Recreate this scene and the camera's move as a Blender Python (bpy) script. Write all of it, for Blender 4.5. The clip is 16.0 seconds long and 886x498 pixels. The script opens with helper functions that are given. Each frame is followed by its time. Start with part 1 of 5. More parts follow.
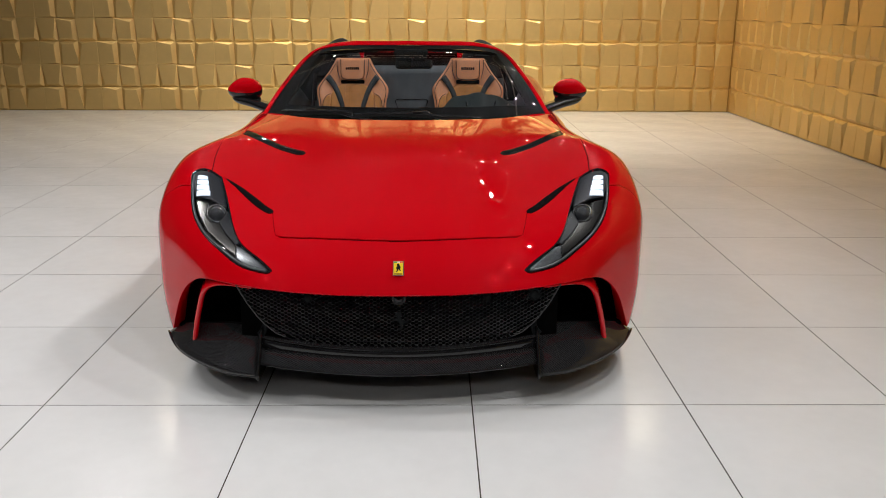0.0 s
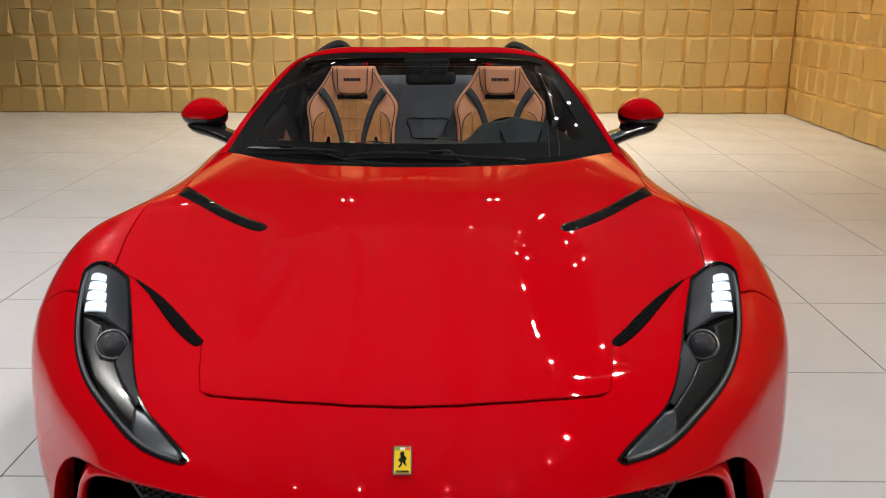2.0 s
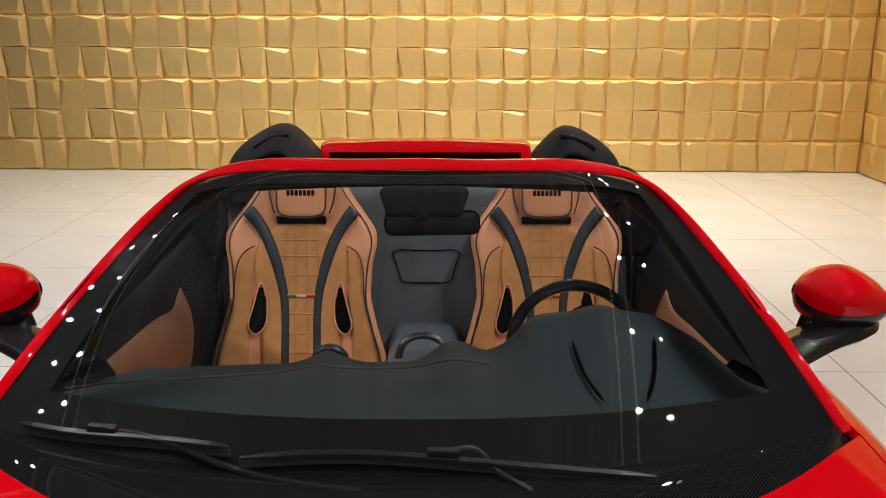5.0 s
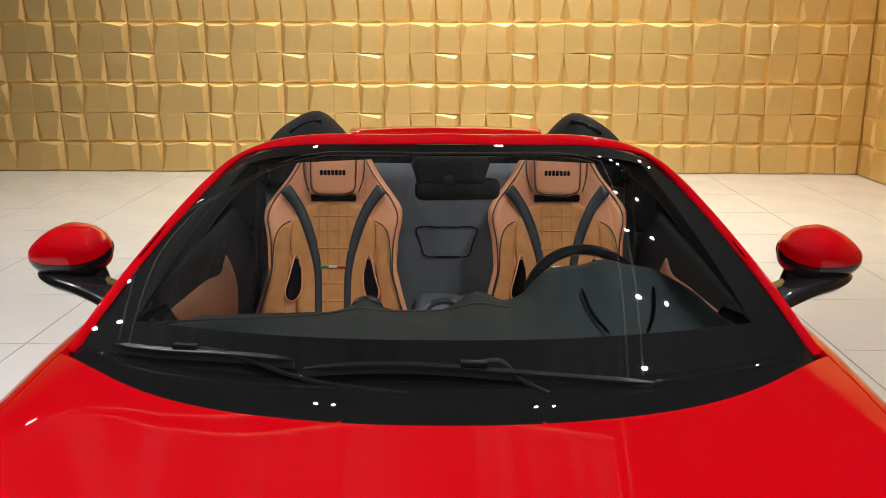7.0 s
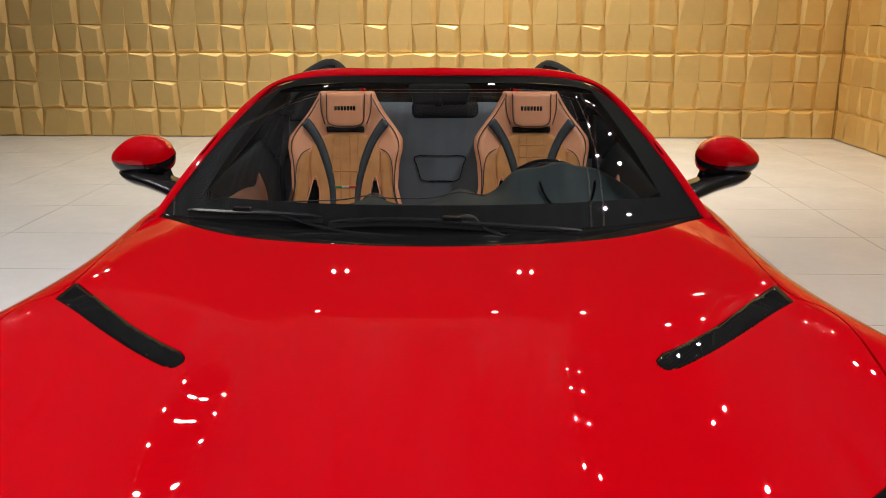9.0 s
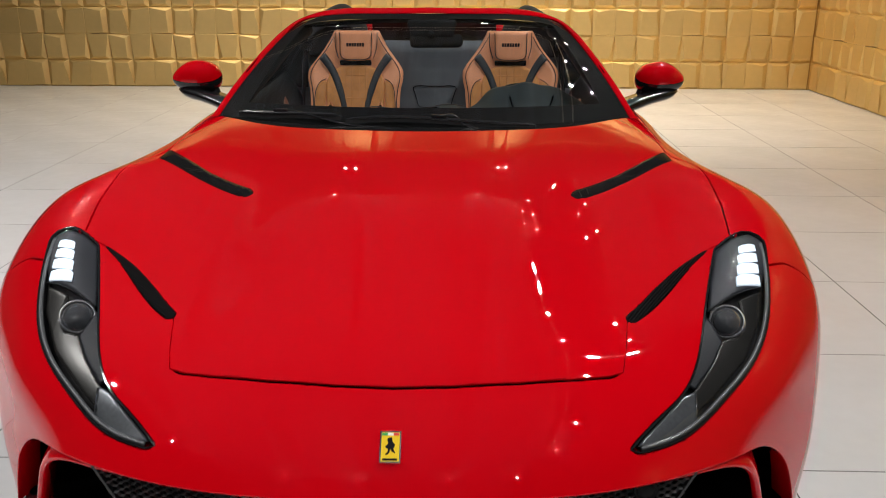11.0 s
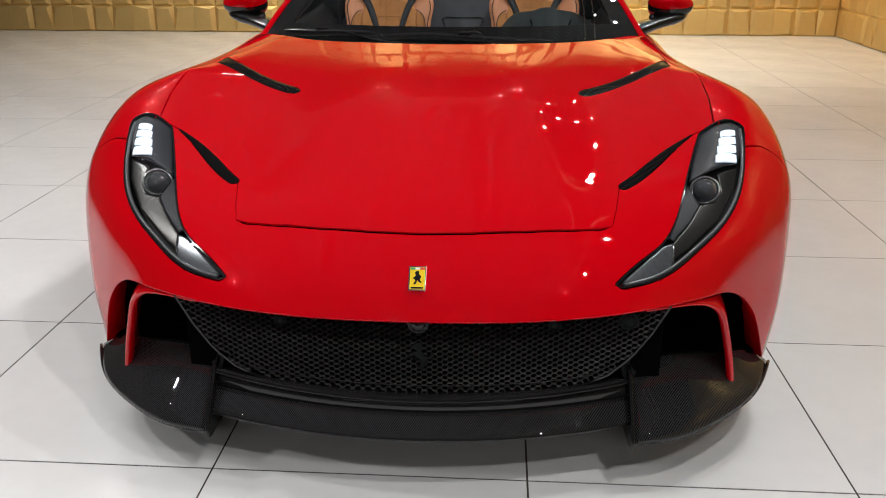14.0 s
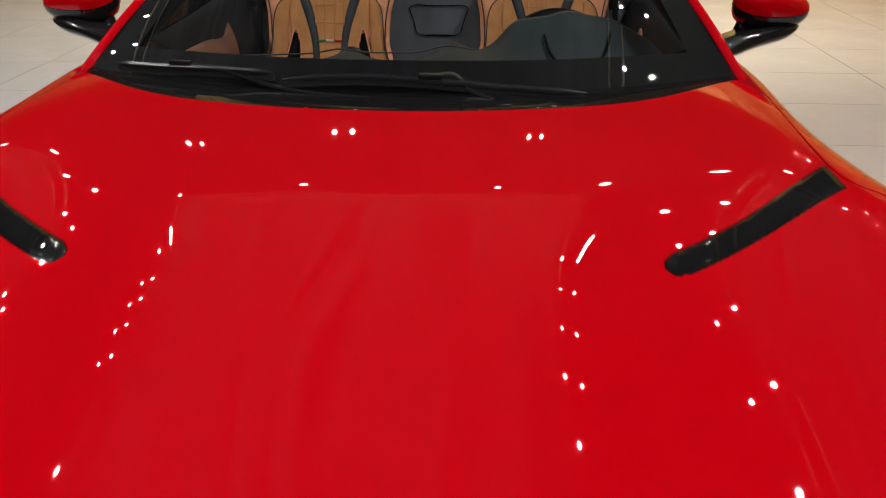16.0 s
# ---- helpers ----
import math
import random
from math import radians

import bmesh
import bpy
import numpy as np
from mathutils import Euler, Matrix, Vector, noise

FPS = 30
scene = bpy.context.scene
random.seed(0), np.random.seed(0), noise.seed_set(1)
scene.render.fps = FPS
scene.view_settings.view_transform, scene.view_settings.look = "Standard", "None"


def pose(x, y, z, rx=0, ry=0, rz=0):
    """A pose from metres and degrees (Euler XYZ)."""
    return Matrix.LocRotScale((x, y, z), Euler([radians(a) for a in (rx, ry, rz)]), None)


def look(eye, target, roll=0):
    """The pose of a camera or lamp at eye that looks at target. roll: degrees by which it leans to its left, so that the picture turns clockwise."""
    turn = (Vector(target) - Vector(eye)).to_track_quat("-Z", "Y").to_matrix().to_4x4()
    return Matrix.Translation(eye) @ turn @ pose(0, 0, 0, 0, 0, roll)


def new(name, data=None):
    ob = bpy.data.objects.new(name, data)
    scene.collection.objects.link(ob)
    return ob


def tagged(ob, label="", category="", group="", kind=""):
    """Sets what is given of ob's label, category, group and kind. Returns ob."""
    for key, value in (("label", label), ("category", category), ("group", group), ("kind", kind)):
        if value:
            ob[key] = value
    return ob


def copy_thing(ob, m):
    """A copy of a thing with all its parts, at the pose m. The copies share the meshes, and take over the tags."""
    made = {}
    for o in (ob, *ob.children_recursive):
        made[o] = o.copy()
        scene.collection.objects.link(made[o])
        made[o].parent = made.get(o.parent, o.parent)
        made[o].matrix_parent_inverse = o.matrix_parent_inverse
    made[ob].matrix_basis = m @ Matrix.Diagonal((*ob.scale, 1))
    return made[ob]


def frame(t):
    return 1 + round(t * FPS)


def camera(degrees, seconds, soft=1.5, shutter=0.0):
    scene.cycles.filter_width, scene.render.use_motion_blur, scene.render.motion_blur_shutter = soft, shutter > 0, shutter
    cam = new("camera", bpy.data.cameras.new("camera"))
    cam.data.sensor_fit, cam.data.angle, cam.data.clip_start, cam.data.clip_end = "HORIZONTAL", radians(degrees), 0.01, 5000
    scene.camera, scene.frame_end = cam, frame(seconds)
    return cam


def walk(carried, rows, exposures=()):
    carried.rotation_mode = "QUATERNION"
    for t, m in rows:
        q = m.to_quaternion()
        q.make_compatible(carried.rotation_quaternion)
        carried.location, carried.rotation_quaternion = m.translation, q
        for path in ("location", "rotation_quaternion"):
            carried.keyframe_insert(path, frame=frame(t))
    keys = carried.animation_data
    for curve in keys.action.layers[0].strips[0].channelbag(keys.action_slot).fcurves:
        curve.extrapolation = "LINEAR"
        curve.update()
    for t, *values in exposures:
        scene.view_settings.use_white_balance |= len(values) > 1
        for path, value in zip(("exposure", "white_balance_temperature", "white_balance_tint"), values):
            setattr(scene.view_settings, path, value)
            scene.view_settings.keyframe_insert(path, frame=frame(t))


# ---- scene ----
# ---------------------------------------------------------------- camera
cam = camera(55.2, 16.0, soft=0.7, shutter=0.3)
PATH = [
    (0.0, (-0.098, -0.56, 1.442), (-0.077, 1.362, 0.889), 0.24),
    (0.5, (-0.108, -0.289, 1.433), (-0.105, 1.631, 0.873), 0.19),
    (1.0, (-0.108, 0.017, 1.445), (-0.117, 1.934, 0.875), 0.18),
    (1.5, (-0.104, 0.395, 1.462), (-0.12, 2.31, 0.885), 0.08),
    (2.0, (-0.126, 0.781, 1.478), (-0.145, 2.694, 0.895), 0.06),
    (2.5, (-0.136, 1.156, 1.496), (-0.154, 3.07, 0.913), 0.1),
    (3.0, (-0.135, 1.54, 1.508), (-0.154, 3.454, 0.929), 0.12),
    (3.5, (-0.161, 1.918, 1.499), (-0.18, 3.835, 0.93), 0.03),
    (4.0, (-0.171, 2.238, 1.527), (-0.19, 4.158, 0.969), 0.05),
    (4.5, (-0.17, 2.518, 1.555), (-0.189, 4.442, 1.011), 0.1),
    (5.0, (-0.175, 2.711, 1.573), (-0.194, 4.64, 1.042), 0.14),
    (5.5, (-0.188, 2.759, 1.571), (-0.21, 4.691, 1.052), 0.13),
    (6.0, (-0.203, 2.701, 1.558), (-0.229, 4.635, 1.047), 0.12),
    (6.5, (-0.216, 2.577, 1.538), (-0.246, 4.511, 1.032), 0.1),
    (7.0, (-0.22, 2.425, 1.518), (-0.253, 4.36, 1.013), 0.1),
    (7.5, (-0.218, 2.273, 1.5), (-0.254, 4.207, 0.993), 0.12),
    (8.0, (-0.207, 2.109, 1.476), (-0.245, 4.042, 0.964), 0.09),
    (8.5, (-0.189, 1.923, 1.452), (-0.227, 3.853, 0.927), 0.09),
    (9.0, (-0.162, 1.761, 1.431), (-0.205, 3.684, 0.885), 0.02),
    (9.5, (-0.138, 1.585, 1.414), (-0.183, 3.502, 0.847), -0.01),
    (10.0, (-0.119, 1.387, 1.404), (-0.166, 3.298, 0.814), 0.01),
    (10.5, (-0.103, 1.176, 1.396), (-0.152, 3.08, 0.786), 0.06),
    (11.0, (-0.089, 0.958, 1.389), (-0.141, 2.857, 0.762), 0.1),
    (11.5, (-0.074, 0.743, 1.378), (-0.135, 2.637, 0.739), 0.12),
    (12.0, (-0.059, 0.531, 1.364), (-0.131, 2.422, 0.718), 0.1),
    (12.5, (-0.045, 0.36, 1.367), (-0.128, 2.248, 0.714), 0.11),
    (13.0, (-0.023, 0.243, 1.363), (-0.121, 2.127, 0.698), 0.18),
    (13.5, (-0.023, 0.304, 1.338), (-0.137, 2.181, 0.657), 0.05),
    (14.0, (-0.049, 0.56, 1.297), (-0.171, 2.423, 0.58), -0.03),
    (14.5, (-0.029, 0.893, 1.288), (-0.153, 2.739, 0.527), -0.25),
    (15.0, (0.026, 1.307, 1.286), (-0.103, 3.141, 0.499), -0.4),
    (15.5, (-0.005, 1.71, 1.301), (-0.119, 3.531, 0.483), -0.27),
    (16.0, (-0.06, 2.108, 1.338), (-0.156, 3.918, 0.492), 0.17),
]
walk(cam, [(t, look(eye, target, roll)) for t, eye, target, roll in PATH],
     exposures=[(0.0, -0.23), (1.0, -0.22), (2.0, -0.13), (3.0, -0.21), (3.7, -0.11), (4.5, 0.05), (7.5, 0.08), (8.5, -0.02), (9.2, -0.08), (11.3, -0.07), (12.5, 0.03), (13.5, -0.10), (14.5, 0.10), (15.0, 0.15), (15.5, -0.03), (16.0, -0.23)])

# ---------------------------------------------------------------- room sizes (metres)
TILE, GRID_X, GRID_Y = 0.8, 0.045, 2.335
WALL_Y, WALL_X, LEFT_X, FRONT_Y, CEILING = 11.53, 4.09, -7.2, -5.2, 4.5
CAR_AT, CAR_YAW = (-0.2265, 2.33, 0.0), 0.68

# ---------------------------------------------------------------- world and lights
world = bpy.data.worlds.new("showroom_dark")
scene.world = world
world.use_nodes = True
world.node_tree.nodes["Background"].inputs["Color"].default_value = (0.9, 0.95, 1.0, 1)
world.node_tree.nodes["Background"].inputs["Strength"].default_value = 0.02

# downlights in the ceiling: (x, y, watts)
COOL, WARM = (1.0, 0.97, 0.94), (1.0, 0.89, 0.71)
DOWNLIGHTS = [(x, y, 32, COOL, 0, 0) for x in (-4.00, -3.70) for y in (8.2, 7.15, 6.5, 5.8, 5.15)]
DOWNLIGHTS += [(-3.85, y, w, COOL, 0, 12) for y, w in ((4.0, 250), (2.4, 260), (-0.3, 350), (-3.2, 140))]
DOWNLIGHTS += [(x, y, 34, COOL, 0, -18) for x in (1.50, 1.82) for y in (8.8, 7.6, 6.7, 5.6, 4.7)]
DOWNLIGHTS += [(1.65, y, w, COOL, 0, -27) for y, w in ((4.05, 150), (3.1, 160), (1.0, 240), (-0.8, 320), (-3.4, 120))]
# wall washers, tipped towards the gold walls
DOWNLIGHTS += [(x, 8.95, w, WARM, 24, 0) for x, w in ((-6.0, 18), (-3.75, 65), (-1.75, 260), (0.2, 370), (1.75, 480))]
DOWNLIGHTS += [(x + d, 10.5, 50, WARM, 0, 0) for x in (-3.8, -1.6, 0.7, 2.9) for d in (-0.1, 0.1)]
DOWNLIGHTS += [(2.3, y, 40, WARM, 0, 34) for y in (8.2, 6.4, 4.6, 2.4)]
# a row of tipped spots in front of the car
DOWNLIGHTS += [(x, -4.3, 62, COOL, 50, 0) for x in (-2.5, -1.15, 0.2, 1.55)]


# ---------------------------------------------------------------- materials
def material(name, color, rough=0.5, metal=0.0, coat=0.0, spec=0.5, vary=0.0, scale=8.0, bump=0.0, bump_scale=60.0, rand=0.0, rough_vary=0.0):
    """A principled surface whose colour and roughness wander with noise at two scales, with fine relief; rand: a step from piece to piece."""
    m = bpy.data.materials.new(name)
    m.use_nodes = True
    nt = m.node_tree
    b = nt.nodes["Principled BSDF"]
    b.inputs["Base Color"].default_value = (*color, 1)
    b.inputs["Roughness"].default_value, b.inputs["Metallic"].default_value = rough, metal
    b.inputs["Coat Weight"].default_value, b.inputs["Coat Roughness"].default_value = coat, 0.009
    b.inputs["Coat IOR"].default_value = 1.5
    b.inputs["Specular IOR Level"].default_value = spec
    co = nt.nodes.new("ShaderNodeTexCoord")
    if vary or rand or rough_vary:
        n1, n2 = nt.nodes.new("ShaderNodeTexNoise"), nt.nodes.new("ShaderNodeTexNoise")
        n1.inputs["Scale"].default_value, n2.inputs["Scale"].default_value = scale, scale * 7.3
        n1.inputs["Detail"].default_value = n2.inputs["Detail"].default_value = 5
        add = nt.nodes.new("ShaderNodeMath")
        add.operation = "MULTIPLY_ADD"
        nt.links.new(co.outputs["Object"], n1.inputs["Vector"])
        nt.links.new(co.outputs["Object"], n2.inputs["Vector"])
        nt.links.new(n2.outputs["Fac"], add.inputs[0])
        add.inputs[1].default_value = 0.5
        nt.links.new(n1.outputs["Fac"], add.inputs[2])
        info = nt.nodes.new("ShaderNodeObjectInfo")
        mix = nt.nodes.new("ShaderNodeMath")
        mix.operation = "MULTIPLY_ADD"
        nt.links.new(info.outputs["Random"], mix.inputs[0])
        mix.inputs[1].default_value = rand
        nt.links.new(add.outputs[0], mix.inputs[2])
        ramp = nt.nodes.new("ShaderNodeMapRange")
        ramp.inputs["From Min"].default_value, ramp.inputs["From Max"].default_value = 0.45, 1.05 + rand
        ramp.inputs["To Min"].default_value, ramp.inputs["To Max"].default_value = 1 - vary, 1 + vary
        nt.links.new(mix.outputs[0], ramp.inputs["Value"])
        hsv = nt.nodes.new("ShaderNodeHueSaturation")
        hsv.inputs["Color"].default_value = (*color, 1)
        nt.links.new(ramp.outputs[0], hsv.inputs["Value"])
        nt.links.new(hsv.outputs["Color"], b.inputs["Base Color"])
        if rough_vary:
            rr = nt.nodes.new("ShaderNodeMapRange")
            rr.inputs["From Min"].default_value, rr.inputs["From Max"].default_value = 0.45, 1.05
            rr.inputs["To Min"].default_value, rr.inputs["To Max"].default_value = rough - rough_vary, rough + rough_vary
            nt.links.new(add.outputs[0], rr.inputs["Value"])
            nt.links.new(rr.outputs[0], b.inputs["Roughness"])
    if bump:
        n3 = nt.nodes.new("ShaderNodeTexNoise")
        n3.inputs["Scale"].default_value, n3.inputs["Detail"].default_value = bump_scale, 4
        nt.links.new(co.outputs["Object"], n3.inputs["Vector"])
        bp = nt.nodes.new("ShaderNodeBump")
        bp.inputs["Strength"].default_value, bp.inputs["Distance"].default_value = bump, 0.002
        nt.links.new(n3.outputs["Fac"], bp.inputs["Height"])
        nt.links.new(bp.outputs["Normal"], b.inputs["Normal"])
    return m


def carbon_material(name, weave=0.004, coat=1.0, shade=1.0, slant=38):
    """Clear-coated twill carbon: two sets of slanted tows, one darker than the other."""
    m = material(name, (0.02, 0.02, 0.022), 0.5, 0.0, coat, 0.0)
    nt = m.node_tree
    b = nt.nodes["Principled BSDF"]
    co, wave = nt.nodes.new("ShaderNodeTexCoord"), nt.nodes.new("ShaderNodeTexWave")
    turn = nt.nodes.new("ShaderNodeMapping")
    turn.inputs["Rotation"].default_value = (0, 0, radians(slant))
    nt.links.new(co.outputs["Object"], turn.inputs["Vector"])
    nt.links.new(turn.outputs["Vector"], wave.inputs["Vector"])
    wave.inputs["Scale"].default_value = 0.314 / weave
    wave.inputs["Distortion"].default_value = 0.0
    ramp = nt.nodes.new("ShaderNodeValToRGB")
    ramp.color_ramp.elements[0].color, ramp.color_ramp.elements[1].color = (0.005 * shade, 0.005 * shade, 0.0055 * shade, 1), (0.036 * shade, 0.036 * shade, 0.038 * shade, 1)
    ramp.color_ramp.elements[0].position, ramp.color_ramp.elements[1].position = 0.35, 0.65
    nt.links.new(wave.outputs["Fac"], ramp.inputs["Fac"])
    nt.links.new(ramp.outputs["Color"], b.inputs["Base Color"])
    return m


def glass_material(name, tint, ior=1.5):
    """Clear or tinted pane: light passes straight on, the surface mirrors by its index."""
    m = bpy.data.materials.new(name)
    m.use_nodes = True
    nt = m.node_tree
    nt.nodes.remove(nt.nodes["Principled BSDF"])
    clear, gloss, mix, fres = (nt.nodes.new("ShaderNode" + k) for k in ("BsdfTransparent", "BsdfGlossy", "MixShader", "Fresnel"))
    clear.inputs["Color"].default_value = (*tint, 1)
    gloss.inputs["Roughness"].default_value = 0.01
    fres.inputs["IOR"].default_value = ior
    nt.links.new(fres.outputs[0], mix.inputs[0])
    nt.links.new(clear.outputs[0], mix.inputs[1])
    nt.links.new(gloss.outputs[0], mix.inputs[2])
    nt.links.new(mix.outputs[0], nt.nodes["Material Output"].inputs["Surface"])
    return m


def lit_material(name, color, strength):
    m = material(name, color, 0.4)
    b = m.node_tree.nodes["Principled BSDF"]
    b.inputs["Emission Color"].default_value = (*color, 1)
    b.inputs["Emission Strength"].default_value = strength
    return m


def streaked_material(name, low, high):
    """Stretched cloth with long soft folds that run down the room."""
    m = material(name, low, 0.7)
    nt = m.node_tree
    co, squeeze, n = (nt.nodes.new("ShaderNode" + k) for k in ("TexCoord", "Mapping", "TexNoise"))
    squeeze.inputs["Scale"].default_value = (5.5, 0.10, 1)
    n.inputs["Scale"].default_value, n.inputs["Detail"].default_value = 1.6, 4
    ramp = nt.nodes.new("ShaderNodeValToRGB")
    ramp.color_ramp.elements[0].color, ramp.color_ramp.elements[1].color = (*low, 1), (*high, 1)
    ramp.color_ramp.elements[0].position, ramp.color_ramp.elements[1].position = 0.42, 0.6
    nt.links.new(co.outputs["Object"], squeeze.inputs["Vector"])
    nt.links.new(squeeze.outputs["Vector"], n.inputs["Vector"])
    nt.links.new(n.outputs["Fac"], ramp.inputs["Fac"])
    nt.links.new(ramp.outputs["Color"], nt.nodes["Principled BSDF"].inputs["Base Color"])
    return m


RED = material("red_paint", (0.53, 0.0004, 0.0046), 0.5, 0.0, 1.0, 0.0, 0.03, 500.0)
BLACK_GLOSS = material("black_gloss", (0.010, 0.010, 0.011), 0.08, 0.0, 0.0, 0.5, 0.05, 40.0)
BLACK_PLASTIC = material("black_plastic", (0.012, 0.012, 0.014), 0.25, 0.0, 0.0, 0.5, 0.15, 60.0, 0.15, 900.0)
# glossless near-black for ducts and slots, and for shade painted on the seats
BLACK_DEEP = material("recess_black", (0.0025, 0.0025, 0.0026), 0.7, 0.0, 0.0, 0.0, 0.1, 30.0)
RUBBER = material("rubber", (0.018, 0.018, 0.019), 0.6, 0.0, 0.0, 0.4, 0.1, 50.0, 0.2, 700.0)
CARBON = carbon_material("carbon_twill", 0.0044, 1.0, 0.85)
CARBON_DARK = carbon_material("carbon_twill_dark", 0.0034, 1.0, 0.4)
CARBON_SATIN = carbon_material("carbon_satin", 0.0042, 0.35, 0.4)
CARBON_RIB = carbon_material("carbon_rib", 0.0030, 0.1, 0.30, 0)
STRAP_LEATHER = material("strap_leather", (0.027, 0.033, 0.040), 0.5, 0.0, 0.0, 0.4, 0.12, 14.0, 0.25, 700.0)
CHROME = material("chrome", (0.8, 0.8, 0.82), 0.08, 1.0)
DARK_METAL = material("dark_metal", (0.12, 0.12, 0.125), 0.3, 1.0, 0.0, 0.5, 0.1, 40.0)
SILVER_TRIM = material("satin_silver", (0.30, 0.31, 0.33), 0.25, 0.9)
LEATHER_TAN = material("tan_leather", (0.76, 0.315, 0.155), 0.42, 0.0, 0.0, 0.5, 0.10, 9.0, 0.25, 700.0)
SUEDE = material("brown_suede", (0.58, 0.262, 0.094), 0.9, 0.0, 0.0, 0.2, 0.16, 22.0, 0.3, 900.0)
LEATHER_DARK = material("charcoal_leather", (0.094, 0.110, 0.128), 0.5, 0.0, 0.0, 0.5, 0.12, 12.0, 0.25, 700.0)
DASH = material("dark_dash_leather", (0.0112, 0.0196, 0.0225), 0.6, 0.0, 0.0, 0.2, 0.12, 12.0, 0.25, 800.0)
STITCH = material("dark_piping", (0.03, 0.018, 0.014), 0.6)
YELLOW = material("yellow_enamel", (0.80, 0.55, 0.02), 0.25, 0.0, 1.0)
WHITE_TRIM = material("white_thread", (0.75, 0.75, 0.72), 0.6)
GREEN_TRIM = material("green_thread", (0.02, 0.3, 0.07), 0.6)
RED_TRIM = material("red_thread", (0.6, 0.02, 0.02), 0.6)
LAMP_GREY = material("lamp_bezel_grey", (0.021, 0.0225, 0.028), 0.5, 0.1, 0.0, 0.25, 0.08, 30.0)
LAMP_SLATE = material("lamp_face_slate", (0.014, 0.0155, 0.020), 0.45, 0.0, 0.0, 0.2, 0.08, 30.0)
LAMP_BRONZE = material("lamp_reflector_smoked", (0.036, 0.035, 0.033), 0.24, 0.6, 0.0, 0.3, 0.08, 30.0)
LAMP_DARK = material("lamp_housing_black", (0.010, 0.010, 0.011), 0.5, 0.0, 0.0, 0.2, 0.08, 30.0)
DRL = lit_material("running_light", (0.80, 0.90, 1.0), 0.52)
# weak bluish emission that stands in for the cells' glow on the housing
DRL_GLOW = lit_material("running_light_glow", (0.42, 0.56, 0.90), 0.13)
INNER_BLACK = material("inner_black", (0.0085, 0.0098, 0.0106), 0.6, 0.0, 0.0, 0.08, 0.12, 20.0, 0.15, 700.0)
DOOR_TAN = material("brown_door_leather", (0.18, 0.064, 0.028), 0.45, 0.0, 0.0, 0.5, 0.10, 9.0, 0.25, 700.0)
HUMP = material("black_leather", (0.011, 0.011, 0.014), 0.65, 0.0, 0.0, 0.2, 0.12, 14.0, 0.25, 700.0)
FRIT = material("black_printed_border", (0.0018, 0.002, 0.0022), 0.6, 0.0, 0.0, 0.06, 0.1, 30.0)
INDICATOR = material("clear_indicator", (0.12, 0.128, 0.137), 0.22, 0.6, 0.0, 0.5, 0.2, 120.0)
GUIDE_GREY = material("light_guide_grey", (0.10, 0.103, 0.107), 0.3, 0.3, 1.0)
GLASS = glass_material("windscreen_glass", (0.92, 0.96, 0.96), 1.56)
SIDE_GLASS = glass_material("side_glass", (0.016, 0.018, 0.018), 1.14)
LAMP_GLASS = glass_material("lamp_cover", (0.9, 0.92, 0.94), 1.45)
RING_SILVER = material("projector_ring_silver", (0.34, 0.34, 0.35), 0.22, 0.8)
LENS = material("projector_lens", (0.09, 0.095, 0.105), 0.06, 0.5, 1.0)
MESH_METAL = material("grille_mesh", (0.27, 0.27, 0.28), 0.30, 0.75, 0.0, 0.6, 0.1, 60.0)
FLOOR_TILE = material("porcelain_tile", (0.66, 0.67, 0.68), 0.19, 0.0, 0.0, 0.5, 0.05, 2.2, 0.02, 220.0, 0.10, 0.05)
GROUT = material("dark_grout", (0.05, 0.045, 0.04), 0.8, 0.0, 0.0, 0.3, 0.2, 30.0)
GOLD = material("gold_leaf", (0.71, 0.505, 0.21), 0.43, 0.72, 0.0, 0.5, 0.12, 2.2, 1.0, 7.0, 0.3, 0.12)
PLASTER = material("grey_plaster", (0.10, 0.095, 0.09), 0.85, 0.0, 0.0, 0.3, 0.08, 2.0, 0.2, 80.0)
CEILING_DARK = material("ceiling_paint", (0.045, 0.050, 0.065), 0.85, 0.0, 0.0, 0.3, 0.05, 2.0)
PANEL_STREAK = streaked_material("ceiling_panel_cloth", (0.07, 0.085, 0.115), (0.21, 0.25, 0.33))
TRIM_STEEL = material("gold_edge", (0.45, 0.27, 0.08), 0.3, 0.8)
LAMP_LENS = lit_material("downlight_lens", (1.0, 0.93, 0.82), 45.0)
COVE = lit_material("cove_strip", (1.0, 0.90, 0.78), 0.007)


# ---------------------------------------------------------------- building helpers
def mesh_from(name, verts, faces, mat, smooth=True, normals=None):
    me = bpy.data.meshes.new(name)
    me.from_pydata([tuple(map(float, p)) for p in verts], [], [tuple(int(i) for i in f) for f in faces])
    me.materials.append(mat)
    if smooth:
        me.polygons.foreach_set("use_smooth", [True] * len(me.polygons))
    if normals is not None:
        me.normals_split_custom_set_from_vertices([tuple(map(float, n)) for n in normals])
    me.update()
    return me


def part_data(name, verts, faces, mat, parent, label="", smooth=True, normals=None):
    ob = new(name, mesh_from(name, verts, faces, mat, smooth, normals))
    ob.parent = parent
    return tagged(ob, label)


def part(name, bm, mat, parent, label="", smooth=False):
    """Links a bmesh as one mesh object under a thing or a part."""
    me = bpy.data.meshes.new(name)
    bmesh.ops.recalc_face_normals(bm, faces=bm.faces)
    bm.to_mesh(me)
    bm.free()
    me.materials.append(mat)
    if smooth:
        me.polygons.foreach_set("use_smooth", [True] * len(me.polygons))
    ob = new(name, me)
    ob.parent = parent
    return tagged(ob, label)


